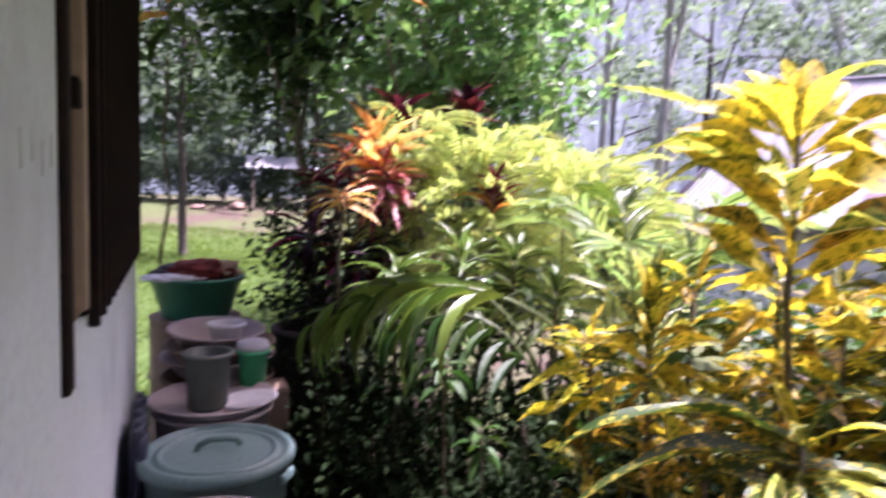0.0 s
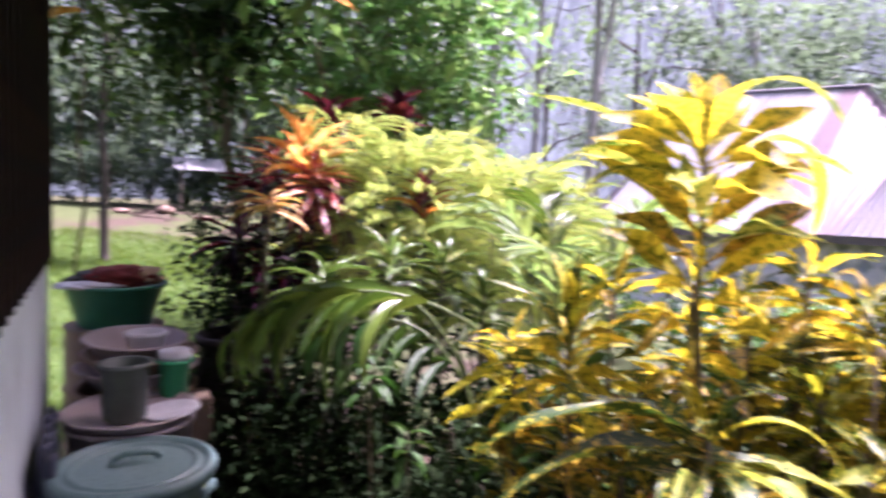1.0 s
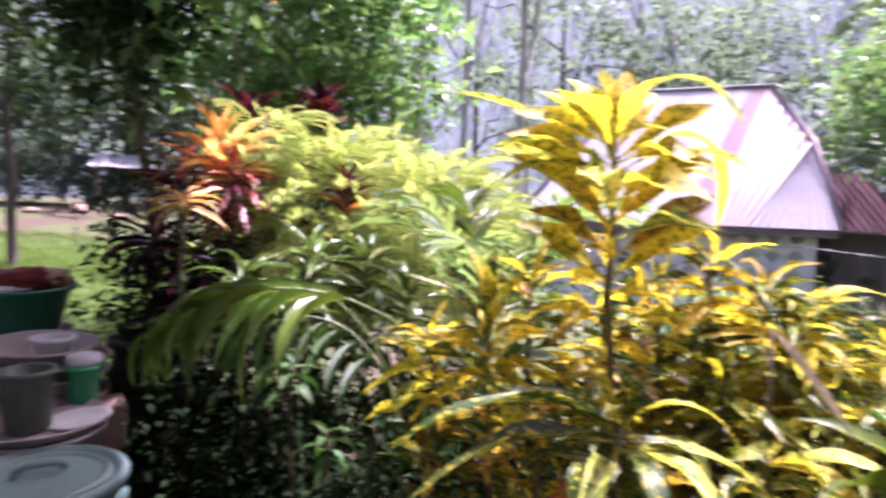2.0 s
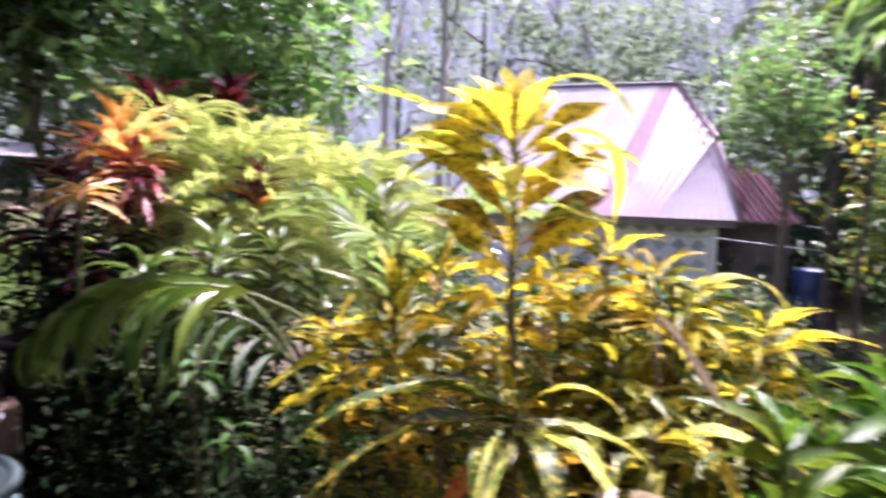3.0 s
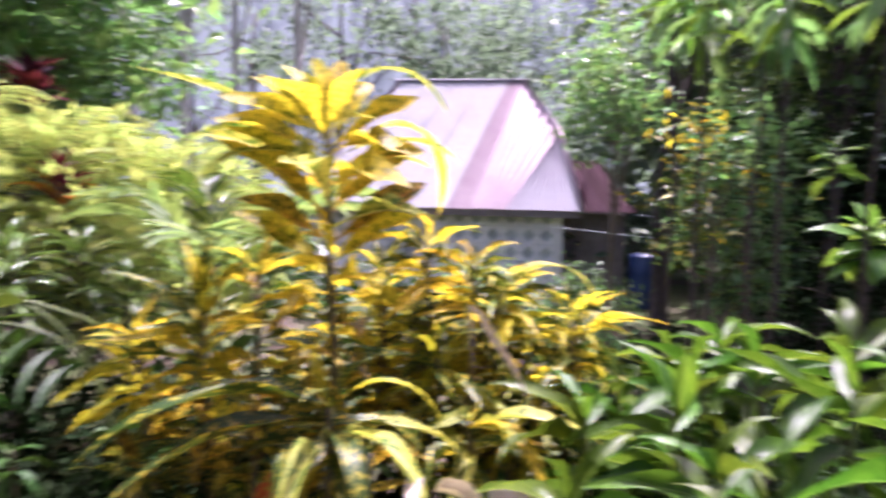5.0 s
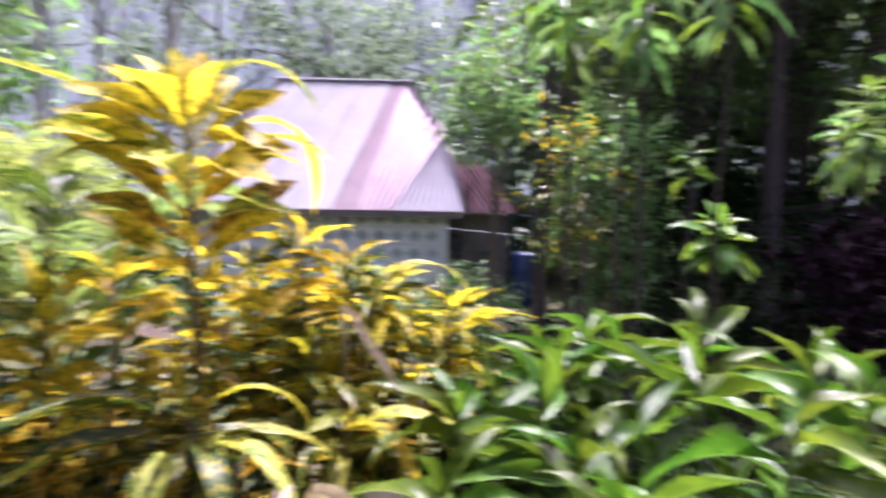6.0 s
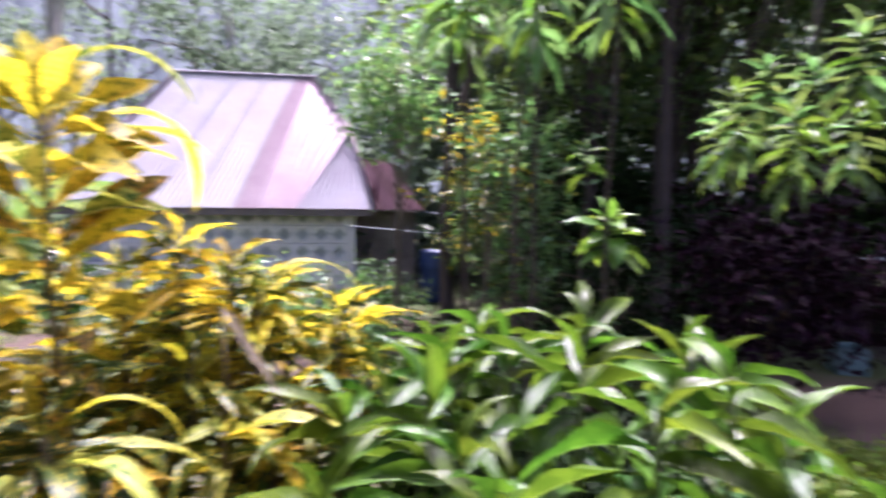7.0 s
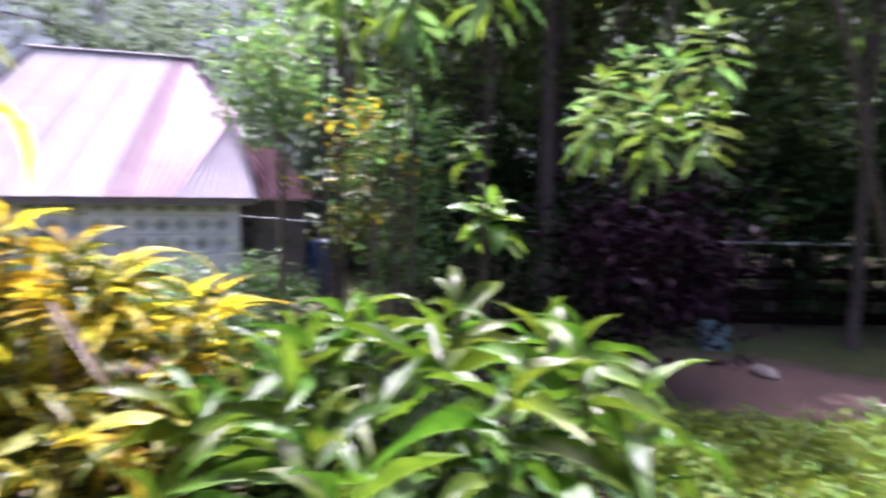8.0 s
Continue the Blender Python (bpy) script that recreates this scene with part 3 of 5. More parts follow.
    for x, y, sx, sy, mat in ((x1 + 0.06, 0.3, 0.12, 0.14, M_BLOCK), (x0 - 0.06, 0.3, 0.12, 0.14, M_BLOCK)):
        bm = bmesh.new()
        box(bm, (sx, sy, e - 0.02), (x, y, e / 2 - 0.02), 0.006)
        part("corner_post", bm, mat, hut, flat=True)
    for size, centre in (((0.1, DEEP - 1.0, e), (x1 + 0.06, DEEP / 2 + 0.05, e / 2)), ((0.1, DEEP - 1.0, e), (x0 - 0.06, DEEP / 2 + 0.05, e / 2)), ((WIDE - 1.0, 0.1, e), (-WIDE / 2, DEEP - 0.5, e / 2))):
        bm = bmesh.new()
        box(bm, size, centre)
        part("back_wall", bm, M_BOARD, hut, "dark boarded wall", flat=True)
    # lean-to with a maroon roof
    shed = thing("shed", HUT, "dark boarded lean-to shed with a maroon metal roof", "shed")
    for i in range(4):
        bm = bmesh.new()
        x = 0.02 + i * 0.22
        roof_sheet(bm, ((x, 0.35, e - 0.02), (x + 0.225, 0.35, e - 0.02), (x - 0.38, 1.5, e + 0.88), (x - 0.60, 1.5, e + 0.88)), 2)
        part("roof_sheet", bm, M_SHEET_RED if i % 2 == 0 else M_SHEET_ROSE, shed, m=pose(0, 0, 0.005 * (i % 2)), flat=True)
    for i in range(5):
        bm = bmesh.new()
        box(bm, (0.195, 0.03, e - 0.08), (-0.20 + i * 0.2, 0.75, e / 2 - 0.02), 0.003)
        part("plank", bm, M_BOARD, shed, flat=True)
    bm = bmesh.new()
    box(bm, (0.08, 1.2, e - 0.1), (0.72, 1.3, e / 2 - 0.02))
    part("side_wall", bm, M_BOARD, shed, flat=True)
    # blue drum beside the shed
    drum = thing("drum", HUT @ pose(1.12, 0.6, 0.0), "blue plastic drum beside the shed", "drum")
    bm = bmesh.new()
    lathe(bm, ((0, 0), (0.27, 0), (0.285, 0.03), (0.285, 0.27), (0.295, 0.3), (0.285, 0.33), (0.285, 0.57), (0.295, 0.6), (0.285, 0.63), (0.285, 0.87), (0.26, 0.9), (0, 0.9)), 24)
    part("drum_body", bm, M_BLUE, drum)
    # wires strung from the hut towards the trees
    for i, (a, b, sag) in enumerate((((-0.5, -0.05, 1.36), (4.4, -3.2, 1.28), -0.06), ((0.85, 0.3, 1.58), (4.0, -2.0, 1.50), -0.05))):
        bm = bmesh.new()
        tube(bm, bent(HUT @ Vector(a), HUT @ Vector(b), sag, 0.0, 12), [0.006] * 12, 6)
        ob = new("clothes_line", mesh_of("clothes_line", bm, M_PLASTER))
        tagged(ob, "white clothes line strung from the hut", "clothes line", "clothes lines")


build_hut()

# ---- containers along the house wall ----
M_TEAL = plain_material("grey_teal_plastic", (0.105, 0.185, 0.175), (0.15, 0.215, 0.205), 0.5, scale=7.0, bump=0.15)
M_GREEN = plain_material("green_plastic", (0.03, 0.20, 0.12), (0.02, 0.13, 0.08), 0.42, scale=7.0, bump=0.1)
M_EMERALD = plain_material("emerald_plastic", (0.02, 0.36, 0.13), (0.02, 0.28, 0.10), 0.4, scale=8.0, bump=0.1)
M_OLIVE = plain_material("grey_green_metal", (0.09, 0.11, 0.088), (0.05, 0.06, 0.05), 0.6, scale=8.0, bump=0.2)
M_MAUVE = plain_material("faded_mauve_plastic", (0.36, 0.30, 0.29), (0.25, 0.20, 0.19), 0.6, scale=6.0, bump=0.15)
M_CLAY = plain_material("brown_clay", (0.26, 0.17, 0.12), (0.16, 0.11, 0.09), 0.8, scale=7.0, bump=0.3)
M_DARKPOT = plain_material("dark_clay", (0.035, 0.026, 0.022), (0.02, 0.016, 0.014), 0.8, scale=7.0, bump=0.3)
M_WHITE = plain_material("white_plastic", (0.60, 0.60, 0.62), (0.42, 0.41, 0.41), 0.45, scale=7.0, bump=0.1)
M_CLOTH_RED = plain_material("dark_red_cloth", (0.20, 0.03, 0.02), (0.05, 0.015, 0.015), 0.9, scale=14.0, bump=0.4)
M_CLOTH_DARK = plain_material("black_cloth", (0.02, 0.02, 0.025), (0.05, 0.04, 0.04), 0.9, scale=14.0, bump=0.4)
M_CLOTH_TAN = plain_material("tan_cloth", (0.45, 0.33, 0.20), (0.30, 0.22, 0.14), 0.9, scale=14.0, bump=0.4)
M_NAVY = plain_material("navy_tarp", (0.02, 0.025, 0.05), (0.04, 0.045, 0.07), 0.5, scale=6.0, bump=0.3)


def vessel(name, place, height, r_low, r_top, material, label, category, group="", wall=0.008, rim=0.012):
    """An open tapered tub with a rolled rim."""
    ob = thing(name, place, label, category, group)
    bm = bmesh.new()
    lathe(bm, ((0, 0), (r_low - 0.01, 0), (r_low, 0.012), (r_top, height - 0.02), (r_top + rim, height - 0.014), (r_top + rim, height), (r_top - wall, height), (r_low - wall, 0.014), (0, 0.012)), 40)
    part("tub", bm, material, ob)
    return ob


def lid_on(parent, z, r, material, label=""):
    """A domed lid with a groove and a bar handle."""
    bm = bmesh.new()
    lathe(bm, ((r - 0.004, -0.03), (r + 0.012, -0.03), (r + 0.014, -0.004), (r + 0.006, 0.008), (r - 0.012, 0.010), (r - 0.020, -0.006), (r - 0.034, -0.008), (r - 0.042, 0.004), (r - 0.052, 0.006), (r - 0.058, -0.004), (r - 0.066, -0.004), (r * 0.4, 0.004), (0, 0.006)), 48)
    ob = part("lid", bm, material, parent, label, pose(0, 0, z))
    bm = bmesh.new()
    tube(bm, [(-0.07, 0, -0.004), (-0.06, 0, 0.02), (-0.03, 0, 0.036), (0.03, 0, 0.036), (0.06, 0, 0.03), (0.07, 0, 0.012)], [0.011] * 6, 8)
    part("handle", bm, material, ob, m=pose(0, 0, 0.003, 0, 0, 20))
    return ob


def build_containers():
    near = vessel("lidded_bin", (-0.579, 1.50, ground_z(-0.58, 1.5)), 0.74, 0.165, 0.20, M_MAUVE, "faded mauve plastic bin with a lid beside the wall", "bin", "bins")
    lid_on(near, 0.755, 0.205, M_MAUVE, "dusty mauve lid")
    teal = vessel("lidded_bin", (-0.72, 2.02, ground_z(-0.72, 2.02)), 0.745, 0.185, 0.225, M_TEAL, "grey-teal plastic bin with a round lid on bare soil", "bin", "bins")
    lid_on(teal, 0.760, 0.232, M_TEAL, "grey-teal lid with a ring groove")
    for s in (0, 180):
        bm = bmesh.new()
        box(bm, (0.02, 0.09, 0.035), (0.238, 0, 0.70), 0.008, pose(0, 0, 0, 0, 0, s - 10))
        part("grip", bm, M_TEAL, teal)
    tub = vessel("wash_tub", (-0.884, 2.44, ground_z(-0.88, 2.44)), 0.78, 0.17, 0.215, M_MAUVE, "mauve plastic drum with a shallow tray on it", "tub")
    bm = bmesh.new()
    lathe(bm, ((0, 0), (0.215, 0), (0.236, 0.025), (0.242, 0.03), (0.236, 0.034), (0.212, 0.012), (0, 0.012)), 44)
    part("tray", bm, M_MAUVE, tub, "shallow pinkish tray", pose(0, 0, 0.785))
    z = ground_z(-0.88, 2.44) + 0.797
    pail = vessel("pail", (-0.878, 2.36, z), 0.215, 0.072, 0.083, M_OLIVE, "dark grey-green metal pail standing on a tray", "pail")
    bm = bmesh.new()
    tube(bm, [(0.083 * math.cos(a), 0.083 * math.sin(a), 0.19 - 0.05 * math.sin(a)) for a in [math.pi * k / 10 for k in range(11)]], [0.004] * 11, 6)
    part("bail", bm, M_IRON, pail)
    bm = bmesh.new()
    lathe(bm, ((0, 0), (0.09, 0.0), (0.105, 0.012), (0.108, 0.016), (0.10, 0.018), (0.085, 0.008), (0, 0.006)), 32)
    plate = new("plate", mesh_of("plate", bm, M_WHITE))
    plate.matrix_basis = pose(-0.735, 2.42, z + 0.004, 3, -4)
    tagged(plate, "white plastic plate lying on the tray", "plate")
    back = vessel("wash_tub", (-1.0, 2.83, ground_z(-1.0, 2.83)), 0.80, 0.19, 0.235, M_CLAY, "brown plastic tub stacked with basins", "tub")
    zb = ground_z(-1.0, 2.83) + 0.80
    for i, (r, dz, mat, dx) in enumerate(((0.235, 0.012, M_MAUVE, 0.0), (0.225, 0.07, M_CLAY, 0.012), (0.20, 0.13, M_MAUVE, -0.008))):
        bm = bmesh.new()
        lathe(bm, ((0, 0), (r * 0.72, 0), (r * 0.98, 0.075), (r + 0.014, 0.08), (r + 0.014, 0.086), (r * 0.95, 0.084), (r * 0.69, 0.008), (0, 0.006)), 40)
        b = new("basin", mesh_of("basin", bm, mat))
        b.matrix_basis = pose(-1.0 + dx, 2.83, zb + dz - 0.01, 1.5 * i, -1.0 * i, 40 * i)
        tagged(b, ("faded mauve", "brown", "pale mauve")[i] + " plastic basin in a stack", "basin", "stacked basins")
    mug = vessel("cup", (-0.955, 2.80, zb + 0.135), 0.10, 0.060, 0.075, M_WHITE, "white enamel cup in the top basin", "cup")
    jug = vessel("canister", (-0.80, 2.68, z - 0.02), 0.17, 0.052, 0.06, M_EMERALD, "emerald green plastic canister with a pale lid", "canister")
    bm = bmesh.new()
    lathe(bm, ((0, 0), (0.066, 0), (0.07, 0.012), (0.066, 0.035), (0.05, 0.04), (0, 0.04)), 28)
    part("lid", bm, M_WHITE, jug, "milky white lid", pose(0, 0, 0.17))
    bm = bmesh.new()
    box(bm, (0.22, 0.18, 0.775), (0, 0, 0.387), 0.012)
    crate = new("crate", mesh_of("crate", bm, M_CLAY, False))
    crate.matrix_basis = pose(-0.78, 2.74, ground_z(-0.78, 2.74), 0, 0, 22)
    tagged(crate, "brown wooden crate on the soil", "crate")
    drum = thing("drum", (-1.33, 3.44, ground_z(-1.33, 3.44)), "brown rusty drum under a green basin", "drum")
    bm = bmesh.new()
    lathe(bm, ((0, 0), (0.23, 0), (0.24, 0.02), (0.235, 0.3), (0.245, 0.32), (0.235, 0.34), (0.235, 0.6), (0.245, 0.62), (0.235, 0.64), (0.235, 0.92), (0.24, 0.94), (0.22, 0.93), (0, 0.93)), 36)
    part("drum_body", bm, M_CLAY, drum)
    zd = ground_z(-1.33, 3.44) + 0.936
    basin = vessel("laundry_basin", (-1.33, 3.44, zd), 0.22, 0.175, 0.235, M_GREEN, "dark green plastic laundry basin heaped with cloths", "basin", rim=0.02)
    r = random.Random(3)
    for i, (mat, label, dx, dy, s, h) in enumerate(((M_WHITE, "white cloth hanging over a basin rim", -0.07, -0.13, 0.15, 0.020), (M_CLOTH_DARK, "black cloth heaped in a basin", -0.09, 0.03, 0.16, 0.045), (M_CLOTH_RED, "dark red cloth heaped in a basin", 0.03, 0.0, 0.15, 0.07), (M_CLOTH_TAN, "tan cloth heaped in a basin", 0.08, 0.09, 0.13, 0.055))):
        bm = bmesh.new()
        bmesh.ops.create_icosphere(bm, subdivisions=4, radius=1.0)
        for v in bm.verts:
            k = 1 + 0.35 * noise.noise(v.co * 2.3 + Vector((i * 7, 0, 0))) + 0.12 * noise.noise(v.co * 7 + Vector((i * 7, 3, 0)))
            v.co = Vector((v.co.x * s * k, v.co.y * s * 0.8 * k, v.co.z * h * k))
        c = new("cloth", mesh_of("cloth", bm, mat))
        c.matrix_basis = pose(-1.33 + dx, 3.44 + dy, zd + 0.215 + h * 0.3 + 0.004 * i, 0, 0, r.uniform(0, 90))
        tagged(c, label, "cloth", "laundry in the basin")
    bm = bmesh.new()
    bmesh.ops.create_grid(bm, x_segments=24, y_segments=24, size=0.5)
    for v in bm.verts:
        v.co.z = 0.018 * math.sin(v.co.x * 31) + 0.02 * noise.noise(v.co * 5)
        v.co.x, v.co.y = v.co.x * 0.5, v.co.y * 0.84
    ext = bmesh.ops.extrude_face_region(bm, geom=bm.faces[:])
    bmesh.ops.translate(bm, vec=(0, 0, 0.01), verts=[v for v in ext["geom"] if isinstance(v, bmesh.types.BMVert)])
    tarp = new("tarp", mesh_of("tarp", bm, M_NAVY))
    tarp.matrix_basis = HOUSE @ pose(2.35, 0.052, 0.435, 88, 0, 0)
    tagged(tarp, "dark navy tarp leaning against the house wall", "tarp")
    # dark pot with a rim, under the red-leaved plants
    pot = thing("plant_pot", (-0.64, 3.12, ground_z(-0.64, 3.12)), "tall dark clay plant pot on the soil", "plant pot")
    bm = bmesh.new()
    lathe(bm, ((0, 0), (0.13, 0), (0.19, 0.4), (0.20, 0.75), (0.17, 0.88), (0.175, 0.95), (0.15, 0.95), (0.15, 0.86), (0, 0.84)), 32)
    part("pot_body", bm, M_DARKPOT, pot)
    bm = bmesh.new()
    lathe(bm, ((0.172, 0.93), (0.195, 0.93), (0.20, 0.945), (0.195, 0.965), (0.168, 0.965), (0.166, 0.94)), 32)
    part("rim", bm, M_DARKPOT, pot)
    bm = bmesh.new()
    lathe(bm, ((0, 0.90), (0.08, 0.905), (0.149, 0.89)), 24)
    part("potting_soil", bm, M_BARK, pot)


build_containers()


# ---- plants ----
def stem_part(parent, points, r0, r1, material=None, name="stem", label=""):
    bm = bmesh.new()
    n = len(points)
    tube(bm, points, [r0 + (r1 - r0) * i / (n - 1) for i in range(n)], 8)
    return part(name, bm, material or M_STEM, parent, label)


def plant(name, x, y, label, category, group=""):
    return thing(name, (x, y, ground_z(x, y)), label, category, group)


def croton(x, y, top, dx, dy, whorls, label, heroes=(), seed=1, group="crotons", shape="lance"):
    """A croton: a bare woody stem that ends in spirals of long leaves. Leaf places are relative to the foot."""
    p = plant("croton", x, y, label, "plant", group)
    g = ground_z(x, y)
    stem_part(p, bent((0, 0, -0.02), (dx, dy, top - g), 0.0, 0.012, 9, seed), 0.017, 0.008)
    for i, (z, length_axis, count, length, width, mats, te, le, droop) in enumerate(whorls):
        t = (z - g) / (top - g)
        whorl(p, (dx * t, dy * t, z - g), length_axis, count, length, width, mats, te, le, droop, shape, seed * 10 + i, 0.6, 0.6, twist=48, jitter=24)
    for z, az, el, length, width, mat, droop, *roll in heroes:
        t = (z - g) / (top - g)
        put_leaf(p, (dx * t, dy * t, z - g), az, el, length, width, mat, droop, shape, roll[0] if roll else 0, segs=12)
    return p


Y, D, R_, PALE = M_CROTON, M_CROTON_DARK, M_CROTON_RUST, M_CROTON_PALE
# DEEP darkens lower whorls and low crotons, painting shade between the leaves.
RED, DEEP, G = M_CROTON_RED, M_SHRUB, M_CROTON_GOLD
croton(0.95, 1.64, 1.82, -0.02, 0.05,
       ((1.82, 0.30, 14, 0.34, 0.080, (Y, Y, Y, PALE), 58, 15, (0.5, 1.2)),
        (1.48, 0.30, 12, 0.32, 0.072, (Y, R_, Y, Y), 40, 5, (0.7, 1.4)),
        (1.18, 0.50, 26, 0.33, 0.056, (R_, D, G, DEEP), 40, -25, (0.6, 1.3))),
       "tall croton with yellow leaves blotched dark green",
       ((1.80, 163, 24, 0.56, 0.030, PALE, 0.25), (1.81, -8, 80, 0.56, 0.050, PALE, 2.75), (1.74, 8, 38, 0.86, 0.060, Y, 2.25, 25),
        (1.76, 172, 24, 0.46, 0.06, PALE, 1.0), (1.70, 185, 30, 0.44, 0.05, PALE, 1.5), (1.66, 10, 34, 0.42, 0.055, PALE, 1.0), (1.72, 352, 34, 0.46, 0.05, PALE, 1.25),
        (1.80, 176, 22, 0.32, 0.080, Y, 0.25, -50), (1.74, 190, 24, 0.34, 0.078, Y, 0.5, -45), (1.66, 178, 32, 0.37, 0.080, Y, 0.25, -55), (1.56, 184, 38, 0.38, 0.080, Y, 0.25, -55), (1.48, 200, 34, 0.32, 0.085, R_, 0.5, -50), (1.40, 165, 40, 0.34, 0.085, Y, 0.5, -50), (1.52, 215, 48, 0.30, 0.085, Y, 0.5, -40),
        (1.76, 335, 36, 0.32, 0.080, Y, 0.25, 50), (1.68, 350, 24, 0.34, 0.078, Y, 0.5, 50), (1.58, 5, 38, 0.36, 0.080, Y, 0.25, 50), (1.48, 345, 36, 0.36, 0.076, R_, 0.25, 55), (1.42, 320, 40, 0.30, 0.085, Y, 0.5, 45), (1.62, 310, 45, 0.30, 0.090, Y, 0.5, 40),
        (1.80, 95, 76, 0.26, 0.076, Y, 0.25, 5), (1.80, 45, 68, 0.28, 0.074, Y, 0.25, 25), (1.80, 135, 64, 0.28, 0.072, Y, 0.5, -25), (1.80, 285, 62, 0.24, 0.066, Y, 0.5), (1.78, 20, 55, 0.30, 0.070, Y, 0.5, 40), (1.78, 160, 50, 0.30, 0.070, Y, 0.5, -40), (1.80, 70, 60, 0.30, 0.066, Y, 0.5, 30)), 3, shape="paddle")
croton(0.62, 1.74, 1.30, -0.05, -0.05,
       ((1.32, 0.22, 30, 0.29, 0.038, (G, G, Y, G, D), 80, 5, (0.5, 1.3)), (1.12, 0.3, 20, 0.27, 0.045, (G, D, DEEP, R_), 35, -20, (0.6, 1.3))),
       "bushy croton with orange-yellow leaves", (), 5)
croton(0.46, 1.80, 1.20, -0.04, -0.05,
       ((1.24, 0.18, 22, 0.24, 0.032, (G, G, Y, D), 75, 0, (0.5, 1.3)), (1.02, 0.3, 16, 0.24, 0.04, (D, DEEP), 25, -20, (0.5, 1.2))),
       "small croton with bright yellow leaves", (), 6)
croton(0.84, 1.36, 1.10, -0.03, 0.0,
       ((1.10, 0.14, 14, 0.36, 0.048, (D, D, D, D, Y), 50, -15, (1.0, 1.8)), (0.9, 0.3, 22, 0.32, 0.05, (D, R_, D), 10, -30, (0.6, 1.2))),
       "low croton with long green leaves speckled yellow",
       ((1.10, 178, 26, 0.62, 0.060, D, 1.25), (1.06, 188, 16, 0.58, 0.055, D, 1.0), (0.98, 200, 5, 0.30, 0.075, RED, 1.25), (1.02, -60, 25, 0.40, 0.062, PALE, 2.0), (1.02, -95, 30, 0.38, 0.062, D, 2.0), (1.0, -130, 25, 0.40, 0.060, PALE, 1.75), (1.02, -20, 20, 0.46, 0.055, PALE, 1.5), (1.08, -25, 55, 0.42, 0.034, G, 2.75)), 7)
NARROW = ((1.28, 1.76, 1.46), (1.40, 1.66, 1.40), (1.50, 1.64, 1.32), (1.44, 1.58, 1.28), (1.46, 1.44, 1.06), (1.22, 1.58, 1.14), (1.62, 1.42, 1.24), (1.36, 1.88, 1.20), (1.74, 1.52, 1.20))
for i, (x, y, z) in enumerate(NARROW):
    croton(x, y, z, 0.02, -0.02,
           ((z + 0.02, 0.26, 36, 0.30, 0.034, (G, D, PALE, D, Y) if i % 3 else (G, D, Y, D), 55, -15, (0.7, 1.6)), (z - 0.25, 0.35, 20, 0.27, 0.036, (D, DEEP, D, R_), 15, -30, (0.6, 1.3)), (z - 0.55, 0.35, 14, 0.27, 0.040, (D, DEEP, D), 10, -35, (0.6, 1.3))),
           "croton with narrow arching yellow leaves", ((z, -15, 60, 0.50, 0.048, PALE, 2.5),) if i == 3 else (), 30 + i)
croton(1.22, 1.34, 1.00, 0.0, 0.0,
       ((1.02, 0.3, 28, 0.30, 0.05, (D, Y, D, PALE), 45, -25, (0.7, 1.4)),), "low croton with long green leaves speckled yellow",
       ((0.98, -80, 30, 0.38, 0.06, Y, 1.9), (0.98, -40, 25, 0.44, 0.06, PALE, 1.3), (1.0, 20, 30, 0.40, 0.05, Y, 1.2)), 15)
croton(0.40, 1.62, 0.92, 0.0, 0.0,
       ((0.95, 0.3, 26, 0.26, 0.045, (D, D, R_), 45, -25, (0.6, 1.3)),), "low shaded croton with dark green leaves", (), 17)
for i, (x, y, z) in enumerate(((1.05, 1.95, 1.40), (0.80, 1.98, 1.36), (0.98, 1.48, 0.90), (0.66, 1.50, 0.95), (1.40, 1.40, 0.85), (1.15, 1.78, 1.32), (1.28, 2.0, 1.34), (0.94, 1.80, 1.12))):
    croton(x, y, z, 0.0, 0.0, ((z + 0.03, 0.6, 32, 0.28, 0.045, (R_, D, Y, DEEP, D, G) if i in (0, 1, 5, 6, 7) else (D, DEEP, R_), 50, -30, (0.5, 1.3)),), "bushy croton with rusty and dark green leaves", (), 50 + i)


def dry_leaf(foot, start, az, el, length, width, droop, roll, material):
    p = plant("dry_leaf", *foot, "withered pale brown leaf hanging on a dry stalk", "leaf", "dry leaves")
    g = ground_z(*foot)
    q = Vector((start[0] - foot[0], start[1] - foot[1], start[2] - g))
    stem_part(p, bent((0, 0, -0.02), q, 0, 0.01), 0.008, 0.004, M_BARK, "stalk")
    put_leaf(p, q, az, el, length, width, material, droop, "strap", roll, fold=1.6)


M_DRY_PALE = leaf_material("pale_dry_leaf", (0.54, 0.48, 0.40), (0.32, 0.25, 0.18), 0.55, 6.0, rough=0.6, through_light=0.15)
dry_leaf((1.28, 1.46), (1.255, 1.40, 1.32), -94, -31, 0.38, 0.020, 0.0, 20, M_DRY_PALE)
dry_leaf((0.96, 1.24), (0.93, 1.16, 0.95), -110, 10, 0.16, 0.034, 1.25, -25, M_DRY_PALE)
dry_leaf((1.04, 1.22), (1.00, 1.14, 0.93), -60, 5, 0.16, 0.036, 1.0, 25, M_DRY_PALE)


